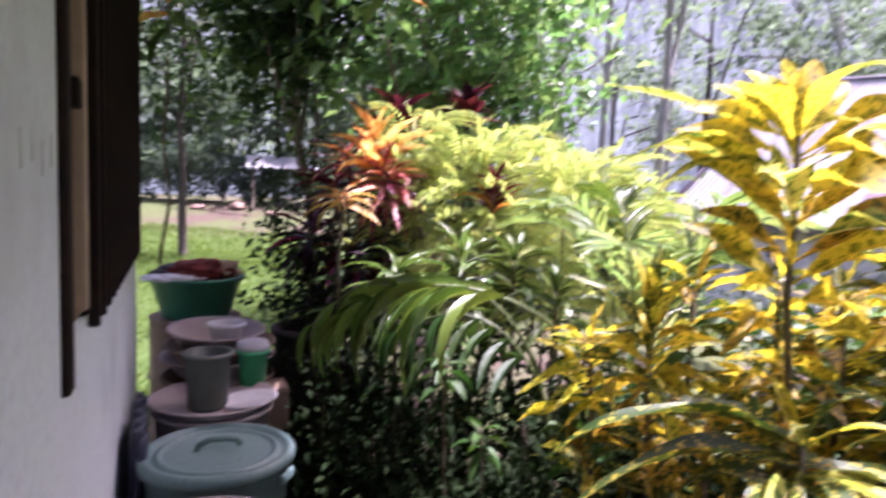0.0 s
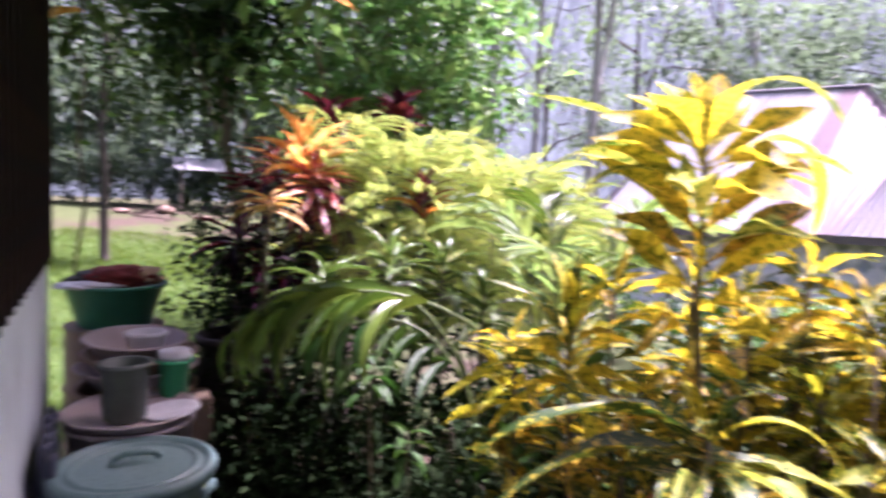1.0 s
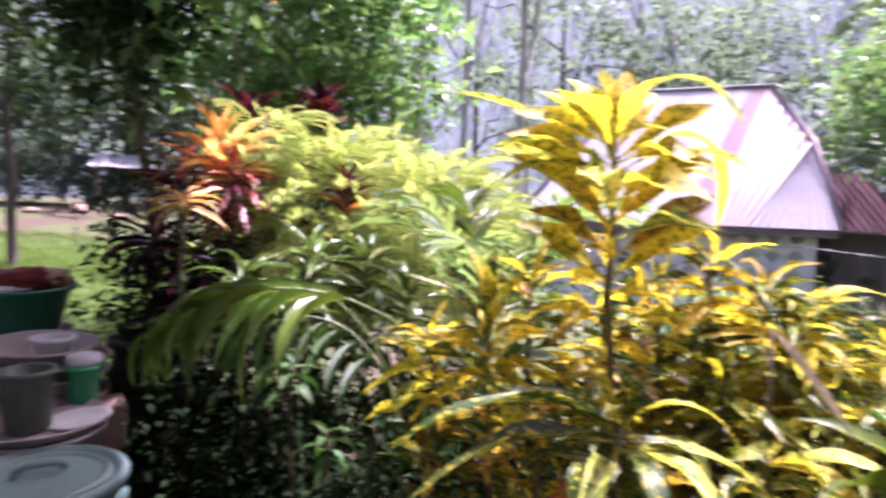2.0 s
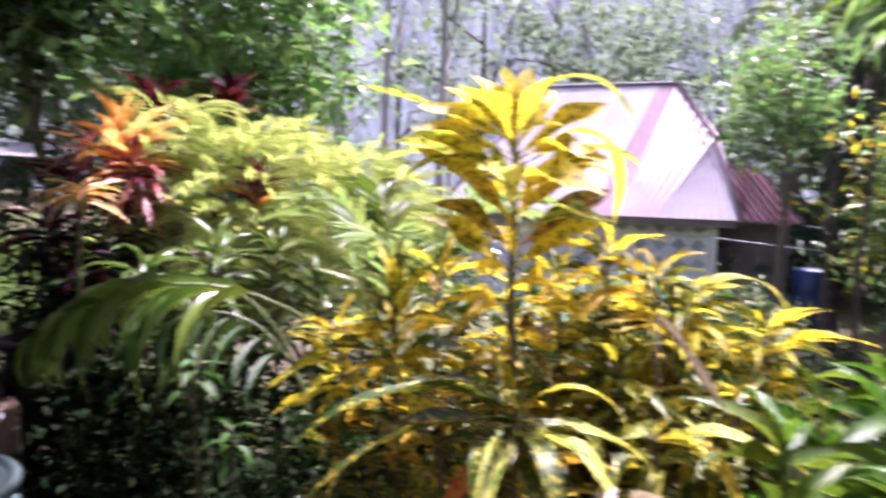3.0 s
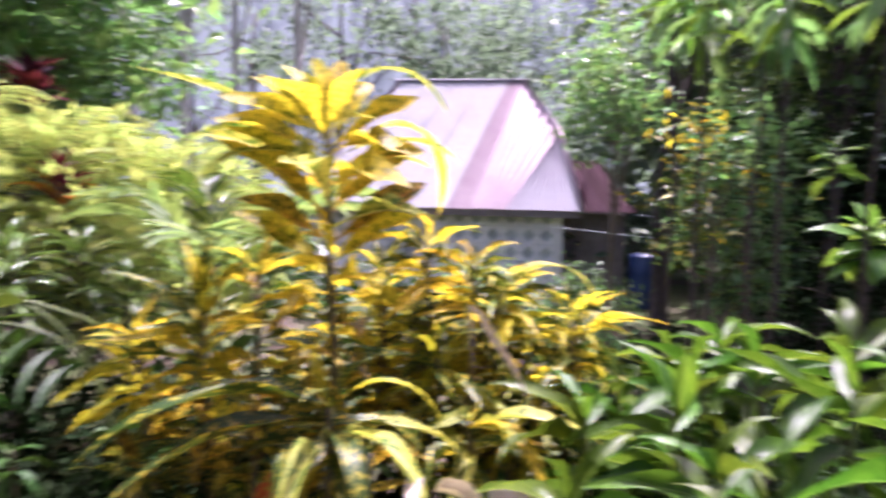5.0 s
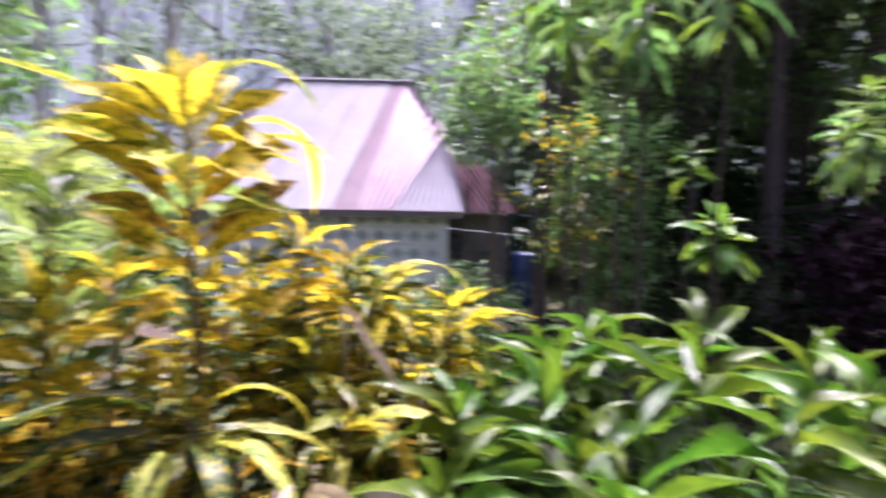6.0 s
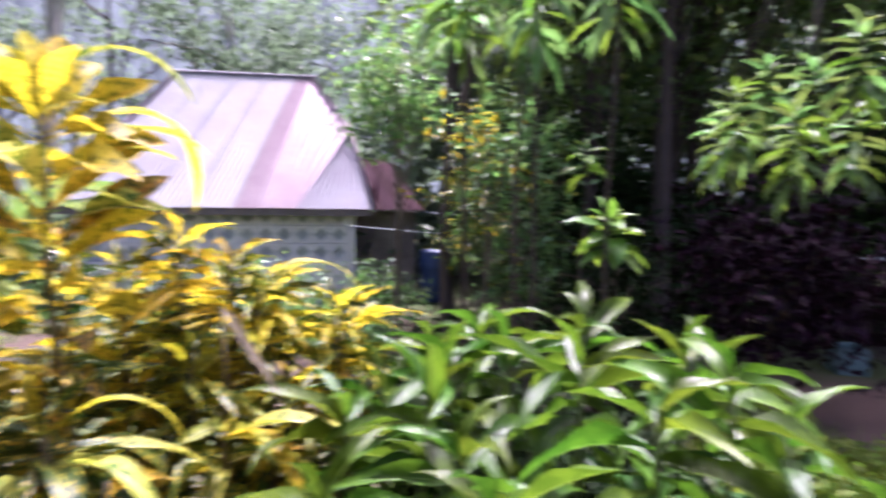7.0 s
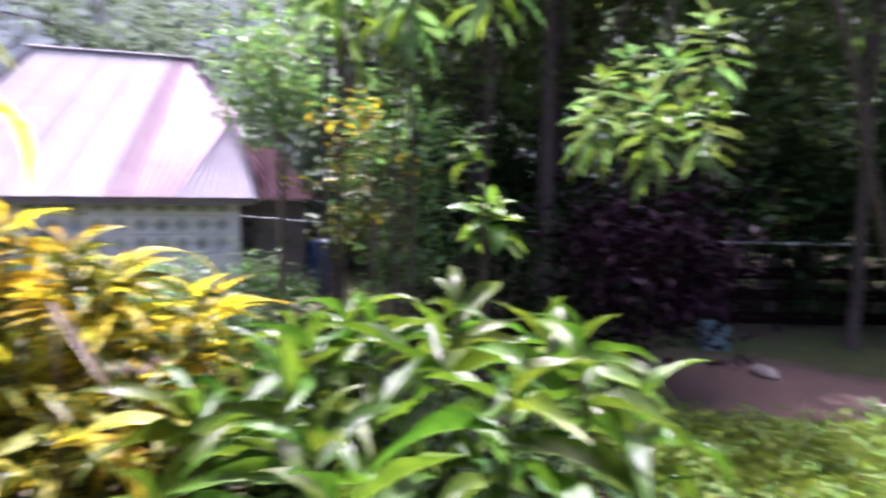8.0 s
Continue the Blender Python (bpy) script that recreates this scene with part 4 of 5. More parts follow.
def planter():
    x, y = 1.20, 1.12
    p = plant("plant_pot", x, y, "tall pale planter under the crotons", "plant pot")
    bm = bmesh.new()
    lathe(bm, ((0, 0), (0.085, 0), (0.10, 0.3), (0.12, 0.80), (0.12, 0.82), (0.105, 0.82), (0.10, 0.74), (0, 0.73)), 28)
    part("pot_body", bm, M_DRY_POT, p)
    bm = bmesh.new()
    lathe(bm, ((0.115, 0.79), (0.138, 0.79), (0.142, 0.81), (0.138, 0.84), (0.112, 0.84), (0.110, 0.80)), 28)
    part("rim", bm, M_DRY_POT, p)


M_DRY_POT = plain_material("pale_pot", (0.62, 0.56, 0.56), (0.40, 0.35, 0.34), 0.6, scale=8.0, bump=0.2)
planter()

# glossy green plants beside the crotons
GLOSSY = ((1.22, 0.46, 1.08), (1.36, 0.64, 1.10), (1.52, 0.30, 1.24), (1.68, 0.22, 1.28), (1.76, 0.60, 1.22), (2.22, 0.86, 1.22), (1.95, 0.96, 1.18), (2.02, 0.44, 1.22),
          (1.52, 0.88, 1.14), (1.76, 1.02, 1.16), (2.42, 0.50, 1.12), (1.32, 0.16, 0.98), (1.88, 0.16, 1.12), (1.02, 0.62, 0.92), (1.18, 0.88, 0.98), (1.45, 1.12, 1.05), (1.66, 1.20, 1.04), (1.86, 1.20, 1.16), (1.98, 1.10, 1.20))
for i, (x, y, z) in enumerate(GLOSSY):
    p = plant("leafy_plant", x, y, "glossy green leafy plant with lance-shaped leaves", "plant", "glossy green plants")
    g = ground_z(x, y)
    stem_part(p, bent((0, 0, -0.02), (0, 0, z - g), 0, 0.02, 7, i), 0.010, 0.006, M_STEM_GREEN)
    whorl(p, (0, 0, z - g), 0.18, 12, 0.33, 0.056, (M_GLOSSY,), 58, -8, (0.5, 1.6), "lance", 100 + i, 0.35, 0.7, twist=40, jitter=26)
    whorl(p, (0, 0, z - g - 0.2), 0.3, 10, 0.25, 0.050, (M_GLOSSY, M_SHRUB), 25, -25, (0.5, 1.3), "lance", 200 + i, 0.35, 0.7, twist=40, jitter=22)


def frond(parent, points, leaflets, length, width, material, hang=-35, start=0.3, spread=62, droop=0.8, seed=0):
    """A palm frond: an arched rachis with leaflets down both sides."""
    pts = [Vector(p) for p in points]
    fine = []
    for i in range(len(pts) - 1):
        p0, p1, p2, p3 = pts[max(i - 1, 0)], pts[i], pts[i + 1], pts[min(i + 2, len(pts) - 1)]
        for k in range(5):
            t = k / 5
            fine.append(0.5 * ((2 * p1) + (p2 - p0) * t + (2 * p0 - 5 * p1 + 4 * p2 - p3) * t * t + (3 * p1 - p0 - 3 * p2 + p3) * t ** 3))
    fine.append(pts[-1])
    n = len(fine)
    r = random.Random(seed)
    body = stem_part(parent, fine, 0.008, 0.003, M_STEM_GREEN, "frond")
    for i in range(leaflets):
        s = start + (1 - start) * i / (leaflets - 1)
        k = min(n - 2, int(s * (n - 1)))
        q = fine[k].lerp(fine[k + 1], s * (n - 1) - k)
        d = fine[k + 1] - fine[k]
        head = math.degrees(math.atan2(d.y, d.x))
        pitch = math.degrees(math.atan2(d.z, math.hypot(d.x, d.y)))
        size = 0.55 + 0.45 * math.sin(math.pi * min(1, 0.15 + s * 0.85)) + r.uniform(-0.06, 0.06)
        for side in (-1, 1):
            out = spread * (1 - 0.55 * smooth(0.75, 1.0, s))
            put_leaf(body, q, head + side * out + r.uniform(-8, 8), pitch * 0.5 + hang + r.uniform(-10, 10), length * size, width, material, droop, "lance", side * 20, "leaflet", 6, 0.0, 0.7)
    return body


def build_palms():
    p = plant("palm", 0.42, 1.98, "young areca palm with drooping glossy fronds", "palm", "palms")
    p0 = Vector((0.42, 1.98, ground_z(0.42, 1.98)))

    def rel(*pts):
        return [Vector(q) - p0 for q in pts]
    base = (0.42, 1.98, 0.0)
    frond(p, rel(base, (0.44, 1.92, 0.8), (0.36, 1.82, 1.20), (0.22, 1.74, 1.33), (0.04, 1.70, 1.385), (-0.12, 1.70, 1.37), (-0.24, 1.70, 1.30)), 6, 0.42, 0.064, M_PALM, -6, 0.55, 30, 1.5, 1)
    frond(p, rel(base, (0.36, 2.02, 0.9), (0.20, 2.02, 1.26), (-0.05, 2.00, 1.37), (-0.26, 1.98, 1.34), (-0.40, 1.95, 1.22)), 5, 0.34, 0.046, M_PALM, -34, 0.55, 32, 0.8, 2)
    frond(p, rel(base, (0.40, 2.10, 0.8), (0.26, 2.16, 1.12), (0.06, 2.20, 1.22), (-0.16, 2.22, 1.15)), 9, 0.28, 0.045, M_SHRUB, -35, 0.45, 60, 0.8, 5)
    q = plant("palm", 0.85, 2.65, "young palm with pale green arching fronds", "palm", "palms")
    for i, (az, reach, top) in enumerate(((200, 0.42, 1.60), (165, 0.45, 1.52), (240, 0.42, 1.46), (280, 0.46, 1.44), (320, 0.46, 1.56), (350, 0.50, 1.62), (20, 0.5, 1.64), (100, 0.4, 1.66))):
        c, s = math.cos(radians(az)), math.sin(radians(az))
        frond(q, [Vector((0, 0, 0.02)), Vector((c * 0.10, s * 0.10, top * 0.55)), Vector((c * reach * 0.45, s * reach * 0.45, top * 0.88)), Vector((c * reach * 0.8, s * reach * 0.8, top)), Vector((c * reach * 1.15, s * reach * 1.15, top * 1.0))], 13, 0.27, 0.030, M_PALM if i % 4 == 3 else M_PALM_PALE, 12, 0.45, 55, 0.6, 20 + i)


build_palms()

for i, (x, y, z) in enumerate(((-0.18, 2.52, 1.32), (0.08, 2.56, 1.40), (0.30, 2.62, 1.38), (-0.02, 2.34, 1.22), (0.45, 2.45, 1.28))):
    p = plant("dracaena", x, y, "dracaena with arching grey-green shiny leaves", "plant", "dracaenas")
    g = ground_z(x, y)
    stem_part(p, bent((0, 0, -0.02), (0, 0, z - g), 0, 0.015, 7, i), 0.011, 0.007)
    whorl(p, (0, 0, z - g), 0.16, 24, 0.30, 0.036, (M_DRACAENA,), 75, 0, (0.9, 1.9), "strap", 300 + i, 0.05, 0.5)
    # Lower dracaena leaves take the shade-dark colour too.
    whorl(p, (0, 0, z - g - 0.2), 0.35, 14, 0.28, 0.034, (M_SHRUB, M_SHADE_DARK), 40, -25, (0.9, 1.6), "strap", 340 + i, 0.05, 0.5)

# red and orange strap-leaved plants
CORDYLINES = (
    ("orange-leaved cordyline", -0.36, 3.24, 1.86, 24, 0.34, 0.046, (M_ORANGE,), 80, 20),
    ("orange and pink cordyline", -0.30, 3.14, 1.78, 20, 0.25, 0.034, (M_PINK, M_PINK, M_ORANGE), 60, -10),
    ("pink-red cordyline with shiny leaves", -0.28, 3.10, 1.72, 44, 0.25, 0.028, (M_PINK, M_PINK, M_PURPLE), 50, -40),
    ("pink-red cordyline with shiny leaves", -0.50, 3.30, 1.84, 26, 0.28, 0.026, (M_PINK, M_PURPLE, M_PURPLE), 65, -20),
    ("tan cordyline rosette", -0.45, 2.84, 1.62, 18, 0.25, 0.030, (M_TAN,), 36, -5),
    ("dark red cordyline", -0.58, 3.42, 1.72, 30, 0.30, 0.034, (M_PURPLE, M_PLUM, M_PURPLE), 70, -15),
    ("dark red cordyline", -0.42, 3.10, 1.36, 26, 0.28, 0.034, (M_PURPLE, M_PLUM), 60, -30),
    ("dark red cordyline", -0.68, 3.28, 1.45, 26, 0.26, 0.038, (M_PURPLE, M_PLUM), 60, -30),
    ("purple-leaved cordyline", 0.12, 3.80, 2.16, 32, 0.25, 0.070, (M_PURPLE, M_PLUM), 85, 35),
    ("purple-leaved cordyline", -0.28, 3.80, 2.12, 24, 0.26, 0.060, (M_PURPLE,), 80, 10),
    ("purple and brown cordyline", 0.24, 3.12, 1.68, 26, 0.22, 0.030, (M_PURPLE, M_PURPLE, M_CROTON_RED), 85, 35),
)
for i, (label, x, y, z, count, length, width, mats, te, le) in enumerate(CORDYLINES):
    p = plant("cordyline", x, y, label + " on a thin stem", "plant", "cordylines")
    g = ground_z(x, y)
    stem_part(p, bent((0, 0, -0.02), (0, 0, z - g), 0, 0.02, 7, i), 0.012, 0.008)
    whorl(p, (0, 0, z - g), 0.05 if "rosette" in label else 0.14, count, length, width, mats, te, le, (0.4, 1.3), "strap", 400 + i, 0.1, 0.5)
    # Lower whorls: dark plum mixed with the shade-darkened leaf.
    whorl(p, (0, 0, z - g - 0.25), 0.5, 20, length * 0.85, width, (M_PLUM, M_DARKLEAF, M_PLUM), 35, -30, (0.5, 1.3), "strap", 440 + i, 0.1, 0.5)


# lime bush of feathery sprays
def spray_mesh(seed, material):
    bm = bmesh.new()
    uv = bm.loops.layers.uv.new("uv")
    r = random.Random(seed)
    y = z = 0.0
    n = 15
    for i in range(n):
        t = i / (n - 1)
        a = -1.5 * t
        for side in (-1, 1):
            L = 0.27 * math.sin(math.pi * (0.18 + 0.75 * t)) * r.uniform(0.85, 1.1)
            m = Matrix.Translation((0, y, z)) @ pose(0, 0, 0, 0, 0, side * -58) @ pose(0, 0, 0, -12 + math.degrees(a) * 0.4) @ Matrix.Diagonal((0.034, L, L, 1))
            leaf_strip(bm, "lance", 0.7, 0.4, 2, m, uv=uv)
        y += math.cos(a) / n
        z += math.sin(a) / n
    leaf_strip(bm, "lance", 0.3, 0.4, 2, Matrix.Translation((0, y, z)) @ Matrix.Diagonal((0.08, 0.2, 0.2, 1)), uv=uv)
    return mesh_of("spray", bm, material)


def lime_bush(x, y, z, rx, ry, rz, count, seed):
    p = plant("lime_bush", x, y, "feathery lime-green bush with fern-like sprays", "bush", "lime bushes")
    meshes = [spray_mesh(s, M_LIME) for s in range(3)]
    r = random.Random(seed)
    g = ground_z(x, y)
    for i in range(7):
        az = i * 51
        stem_part(p, bent((0, 0, -0.02), (rx * 0.7 * math.cos(radians(az)), ry * 0.7 * math.sin(radians(az)), z + 0.1 * (i % 3)), 0.05, 0.02, 7, i), 0.012, 0.005)
    for i in range(count):
        az, u = r.uniform(0, 360), r.uniform(-0.9, 1.0)
        k = r.uniform(0.55, 1.0) ** 0.5
        c, s = math.cos(radians(az)), math.sin(radians(az))
        w = math.sqrt(1 - u * u)
        q = Vector((c * w * rx * k, s * w * ry * k, z + u * rz * k - g))
        size = r.uniform(0.26, 0.42)
        piece("spray", meshes[i % 3], p, aim(q, az + r.uniform(-40, 40), 35 + 30 * u + r.uniform(-15, 15), size, size, r.uniform(-20, 20)))


lime_bush(0.14, 3.52, 1.44, 0.42, 0.38, 0.46, 330, 31)
lime_bush(0.68, 3.46, 1.36, 0.44, 0.38, 0.46, 330, 32)
lime_bush(-0.16, 3.46, 1.86, 0.08, 0.08, 0.16, 30, 33)


# ---- trees and shrubs with many leaves in one crown mesh ----
def cloud(name, parent, places, dirs, lengths, widths, material, shape="ovate", droop=0.5, label="", segs=2):
    """Many leaves as one mesh. places: n x 3; dirs: n x 3 of az, el, roll in degrees."""
    t = bmesh.new()
    uvl = t.loops.layers.uv.new("uv")
    leaf_strip(t, shape, droop, 0.5, segs, uv=uvl)
    t.verts.index_update()
    v0 = np.array([v.co[:] for v in t.verts])
    faces = [[v.index for v in f.verts] for f in t.faces]
    uvs = np.array([loop[uvl].uv[:] for f in t.faces for loop in f.loops])
    t.free()
    n, k = len(places), len(v0)
    a, e, ro = np.radians(np.asarray(dirs)).T
    a = a - np.pi / 2
    co = v0[None] * np.stack([widths, lengths, lengths], 1)[:, None, :]
    x, y, z = co[..., 0], co[..., 1], co[..., 2]
    x, z = x * np.cos(ro)[:, None] + z * np.sin(ro)[:, None], -x * np.sin(ro)[:, None] + z * np.cos(ro)[:, None]
    y, z = y * np.cos(e)[:, None] - z * np.sin(e)[:, None], y * np.sin(e)[:, None] + z * np.cos(e)[:, None]
    x, y = x * np.cos(a)[:, None] - y * np.sin(a)[:, None], x * np.sin(a)[:, None] + y * np.cos(a)[:, None]
    co = (np.stack([x, y, z], 2) + np.asarray(places)[:, None, :]).reshape(-1, 3)
    sizes = np.array([len(f) for f in faces])
    flat = np.concatenate([np.array(f) for f in faces])
    loops = (flat[None] + (np.arange(n) * k)[:, None]).ravel()
    totals = np.tile(sizes, n)
    starts = np.concatenate([[0], np.cumsum(totals)[:-1]])
    me = bpy.data.meshes.new(name)
    me.vertices.add(len(co))
    me.vertices.foreach_set("co", co.astype(np.float32).ravel())
    me.loops.add(len(loops))
    me.loops.foreach_set("vertex_index", loops.astype(np.int32))
    me.polygons.add(len(totals))
    me.polygons.foreach_set("loop_start", starts.astype(np.int32))
    me.polygons.foreach_set("use_smooth", np.ones(len(totals), bool))
    layer = me.uv_layers.new(name="uv")
    layer.data.foreach_set("uv", np.tile(uvs, (n, 1)).astype(np.float32).ravel())
    me.update(calc_edges=True)
    me.materials.append(material)
    ob = new(name, me)
    ob.parent = parent
    return tagged(ob, label)


def crown_points(rs, centre, radii, clumps, per, clump_r, hollow=0.55):
    """Places and directions of leaves in uneven clumps through an ellipsoid."""
    d = rs.normal(size=(clumps, 3))
    d /= np.linalg.norm(d, axis=1)[:, None]
    c = np.asarray(centre) + d * (rs.uniform(hollow, 1.0, size=(clumps, 1))) * np.asarray(radii)
    pts = c[:, None, :] + rs.normal(size=(clumps, per, 3)) * clump_r * np.array([1, 1, 0.7])
    pts = pts.reshape(-1, 3)
    n = len(pts)
    dirs = np.stack([rs.uniform(0, 360, n), rs.normal(-5, 28, n), rs.normal(0, 30, n)], 1)
    return pts, dirs, c


def tree(name, x, y, height, spread, crown_low, leaves, leaf, material, label, category="tree", group="", seed=0, trunk_r=0.09, bark=None, shape="ovate", clump_r=0.35, lean=(0, 0), limbs=6, hollow=0.4, per=28):
    """A tapered trunk with limbs and a crown of clumped leaves."""
    p = plant(name, x, y, label, category, group)
    rs = np.random.RandomState(seed + 11)
    r = random.Random(seed)
    mid = (crown_low + height) / 2
    top = Vector((lean[0], lean[1], crown_low + (height - crown_low) * 0.7))
    pts = bent((0, 0, -0.05), top, 0, trunk_r * 0.5, 8, seed)
    stem_part(p, pts, trunk_r, trunk_r * 0.35, bark or M_BARK, "trunk")
    for i in range(limbs):
        az = i * 360 / limbs + r.uniform(-25, 25)
        b = pts[3 + i % 4]
        e = Vector((lean[0] + spread * 0.7 * math.cos(radians(az)), lean[1] + spread * 0.7 * math.sin(radians(az)), mid + r.uniform(-0.2, 0.35) * (height - crown_low)))
        stem_part(p, bent(b, e, 0.12 * spread, 0.04 * spread, 6, seed * 9 + i), trunk_r * 0.4, trunk_r * 0.1, bark or M_BARK, "limb")
    clumps = max(6, leaves // per)
    q, dirs, _ = crown_points(rs, (lean[0], lean[1], mid), (spread, spread, (height - crown_low) / 2), clumps, per, clump_r, hollow)
    q[:, 2] = np.maximum(q[:, 2], 0.15)
    L = leaf * rs.uniform(0.65, 1.25, len(q))
    cloud("crown", p, q, dirs, L, L * (0.5 if shape == "ovate" else 0.3), material, shape)
    return p


# broad-leaved tree behind the flower bed
tree("broadleaf_tree", -0.10, 5.25, 4.1, 1.08, 1.75, 5000, 0.15, M_TREE, "broad-leaved tree with rounded green leaves", seed=2, trunk_r=0.05, clump_r=0.20, lean=(0.15, -0.1), per=22)
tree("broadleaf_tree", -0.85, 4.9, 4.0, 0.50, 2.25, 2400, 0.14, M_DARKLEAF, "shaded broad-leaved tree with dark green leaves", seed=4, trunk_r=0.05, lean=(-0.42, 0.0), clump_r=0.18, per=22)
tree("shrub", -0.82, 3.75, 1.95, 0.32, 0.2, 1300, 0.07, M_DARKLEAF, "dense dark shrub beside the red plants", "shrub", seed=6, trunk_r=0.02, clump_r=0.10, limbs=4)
tree("shrub", -0.55, 3.55, 1.5, 0.42, 0.2, 1300, 0.07, M_SHADE_DARK, "dense shade-dark shrub under the red plants", "shrub", seed=5, trunk_r=0.02, clump_r=0.10, limbs=4)
for i, (x, y, z) in enumerate(((0.02, 1.92, 1.13), (0.12, 1.74, 0.98))):
    p = plant("leafy_plant", x, y, "small dark green plant with whorled shiny leaves", "plant", "small whorled plants")
    g = ground_z(x, y)
    stem_part(p, bent((0, 0, -0.02), (0, 0, z - g), 0, 0.015, 7, i), 0.006, 0.004)
    whorl(p, (0, 0, z - g), 0.08, 10, 0.115, 0.032, (M_SHRUB,), 40, -20, (0.5, 1.2), "lance", 600 + i, 0.1, 0.4)
    whorl(p, (0, 0, z - g - 0.12), 0.12, 6, 0.09, 0.028, (M_SHADE_DARK,), 20, -30, (0.5, 1.2), "lance", 620 + i, 0.1, 0.4)
# Near-black filler shrubs: their colour paints the black shade under the plants.
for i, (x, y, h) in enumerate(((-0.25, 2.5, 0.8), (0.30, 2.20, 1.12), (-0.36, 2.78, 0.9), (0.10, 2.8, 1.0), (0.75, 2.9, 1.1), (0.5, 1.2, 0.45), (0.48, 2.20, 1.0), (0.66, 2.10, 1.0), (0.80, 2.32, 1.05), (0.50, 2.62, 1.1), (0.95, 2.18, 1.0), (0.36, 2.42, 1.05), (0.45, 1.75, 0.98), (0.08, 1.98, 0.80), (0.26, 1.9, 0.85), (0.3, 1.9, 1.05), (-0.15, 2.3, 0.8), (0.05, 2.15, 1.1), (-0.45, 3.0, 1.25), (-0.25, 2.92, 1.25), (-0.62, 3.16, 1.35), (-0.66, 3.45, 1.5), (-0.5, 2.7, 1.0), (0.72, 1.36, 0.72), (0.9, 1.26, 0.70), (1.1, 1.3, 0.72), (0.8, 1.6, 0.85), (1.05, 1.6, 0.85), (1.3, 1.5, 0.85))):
    tree("shrub", x, y, h, 0.24, 0.04, 900, 0.05, M_SHADE_DARK, "low near-black filler shrub painting deep shade", "shrub", "low shrubs", 640 + i, 0.01, clump_r=0.09, limbs=3, hollow=0.1)
tree("shrub", 0.34, 1.46, 0.86, 0.22, 0.20, 1300, 0.042, M_SHRUB, "low shrub with small dark shiny leaves", "shrub", "low shrubs", seed=7, trunk_r=0.012, clump_r=0.06, limbs=5)
tree("shrub", 0.62, 2.4, 1.05, 0.40, 0.2, 900, 0.07, M_SHRUB, "leafy dark green shrub", "shrub", "low shrubs", seed=8, trunk_r=0.015, clump_r=0.09, limbs=5)
# More shade-dark filler, so the gaps below the glossy leaves turn dark.
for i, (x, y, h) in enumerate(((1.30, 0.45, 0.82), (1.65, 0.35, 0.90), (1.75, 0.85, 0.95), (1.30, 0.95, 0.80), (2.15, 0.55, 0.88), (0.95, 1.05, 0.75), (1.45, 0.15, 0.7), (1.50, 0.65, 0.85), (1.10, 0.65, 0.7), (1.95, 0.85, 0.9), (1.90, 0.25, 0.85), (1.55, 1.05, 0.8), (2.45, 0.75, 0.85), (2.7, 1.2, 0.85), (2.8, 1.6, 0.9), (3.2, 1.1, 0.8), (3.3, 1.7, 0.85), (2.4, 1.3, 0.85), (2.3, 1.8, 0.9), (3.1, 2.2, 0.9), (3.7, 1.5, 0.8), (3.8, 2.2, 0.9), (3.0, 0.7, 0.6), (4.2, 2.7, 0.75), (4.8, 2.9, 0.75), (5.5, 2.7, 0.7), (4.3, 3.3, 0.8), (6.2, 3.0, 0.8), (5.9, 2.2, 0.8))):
    tree("shrub", x, y, h if x < 2.6 else h * 0.75, 0.30, 0.12, 600, 0.075, M_SHADE_DARK, "low filler shrub in shade-dark leaves under the glossy plants", "shrub", "low shrubs", 80 + i, 0.012, clump_r=0.09, limbs=4, hollow=0.1)
for i, (x, y, h) in enumerate(((5.4, 5.6, 1.0), (4.5, 6.1, 0.95), (3.6, 6.6, 1.0), (6.3, 6.2, 1.05), (2.7, 7.2, 1.1), (5.0, 6.8, 1.0), (3.0, 5.0, 0.8), (4.0, 4.2, 0.8))):
    tree("shrub", x, y, h, 0.55, 0.1, 800, 0.10, M_TREE if i % 2 else M_SHRUB, "low green shrub in front of the hut", "shrub", "shrubs before the hut", 180 + i, 0.015, clump_r=0.14, limbs=4, hollow=0.1)

# to the right: shrubs and trees before the hut and the dark grove
tree("small_tree", 4.85, 4.45, 3.4, 0.5, 2.1, 1000, 0.11, M_TREE, "small leafy tree with light green leaves", seed=21, trunk_r=0.035, clump_r=0.16)
tree("shrub", 5.5, 3.45, 2.9, 0.7, 0.5, 1700, 0.11, M_TREE, "tall mixed shrub with small leaves", "shrub", seed=22, trunk_r=0.03, clump_r=0.13)
tree("shrub", 4.95, 3.40, 2.5, 0.5, 0.9, 420, 0.13, M_CROTON_DARK, "croton shrub with yellow and brown leaves", "shrub", seed=23, trunk_r=0.02, clump_r=0.12, shape="lance")
tree("shrub", 4.75, 3.25, 2.7, 0.40, 1.2, 60, 0.11, M_CROTON_GOLD, "thin shrub with yellow and tan leaves", "shrub", seed=26, trunk_r=0.015, clump_r=0.12, shape="lance", per=12)
tree("shrub", 6.05, 1.3, 1.95, 0.95, 0.15, 3000, 0.11, M_PLUM, "dense shrub with dark plum leaves", "shrub", seed=24, trunk_r=0.03, clump_r=0.16)
tree("shrub", 5.3, 2.3, 1.5, 0.7, 0.2, 1500, 0.09, M_SHADE_DARK, "dense shrub in shade-dark leaves", "shrub", seed=25, trunk_r=0.03, clump_r=0.14)
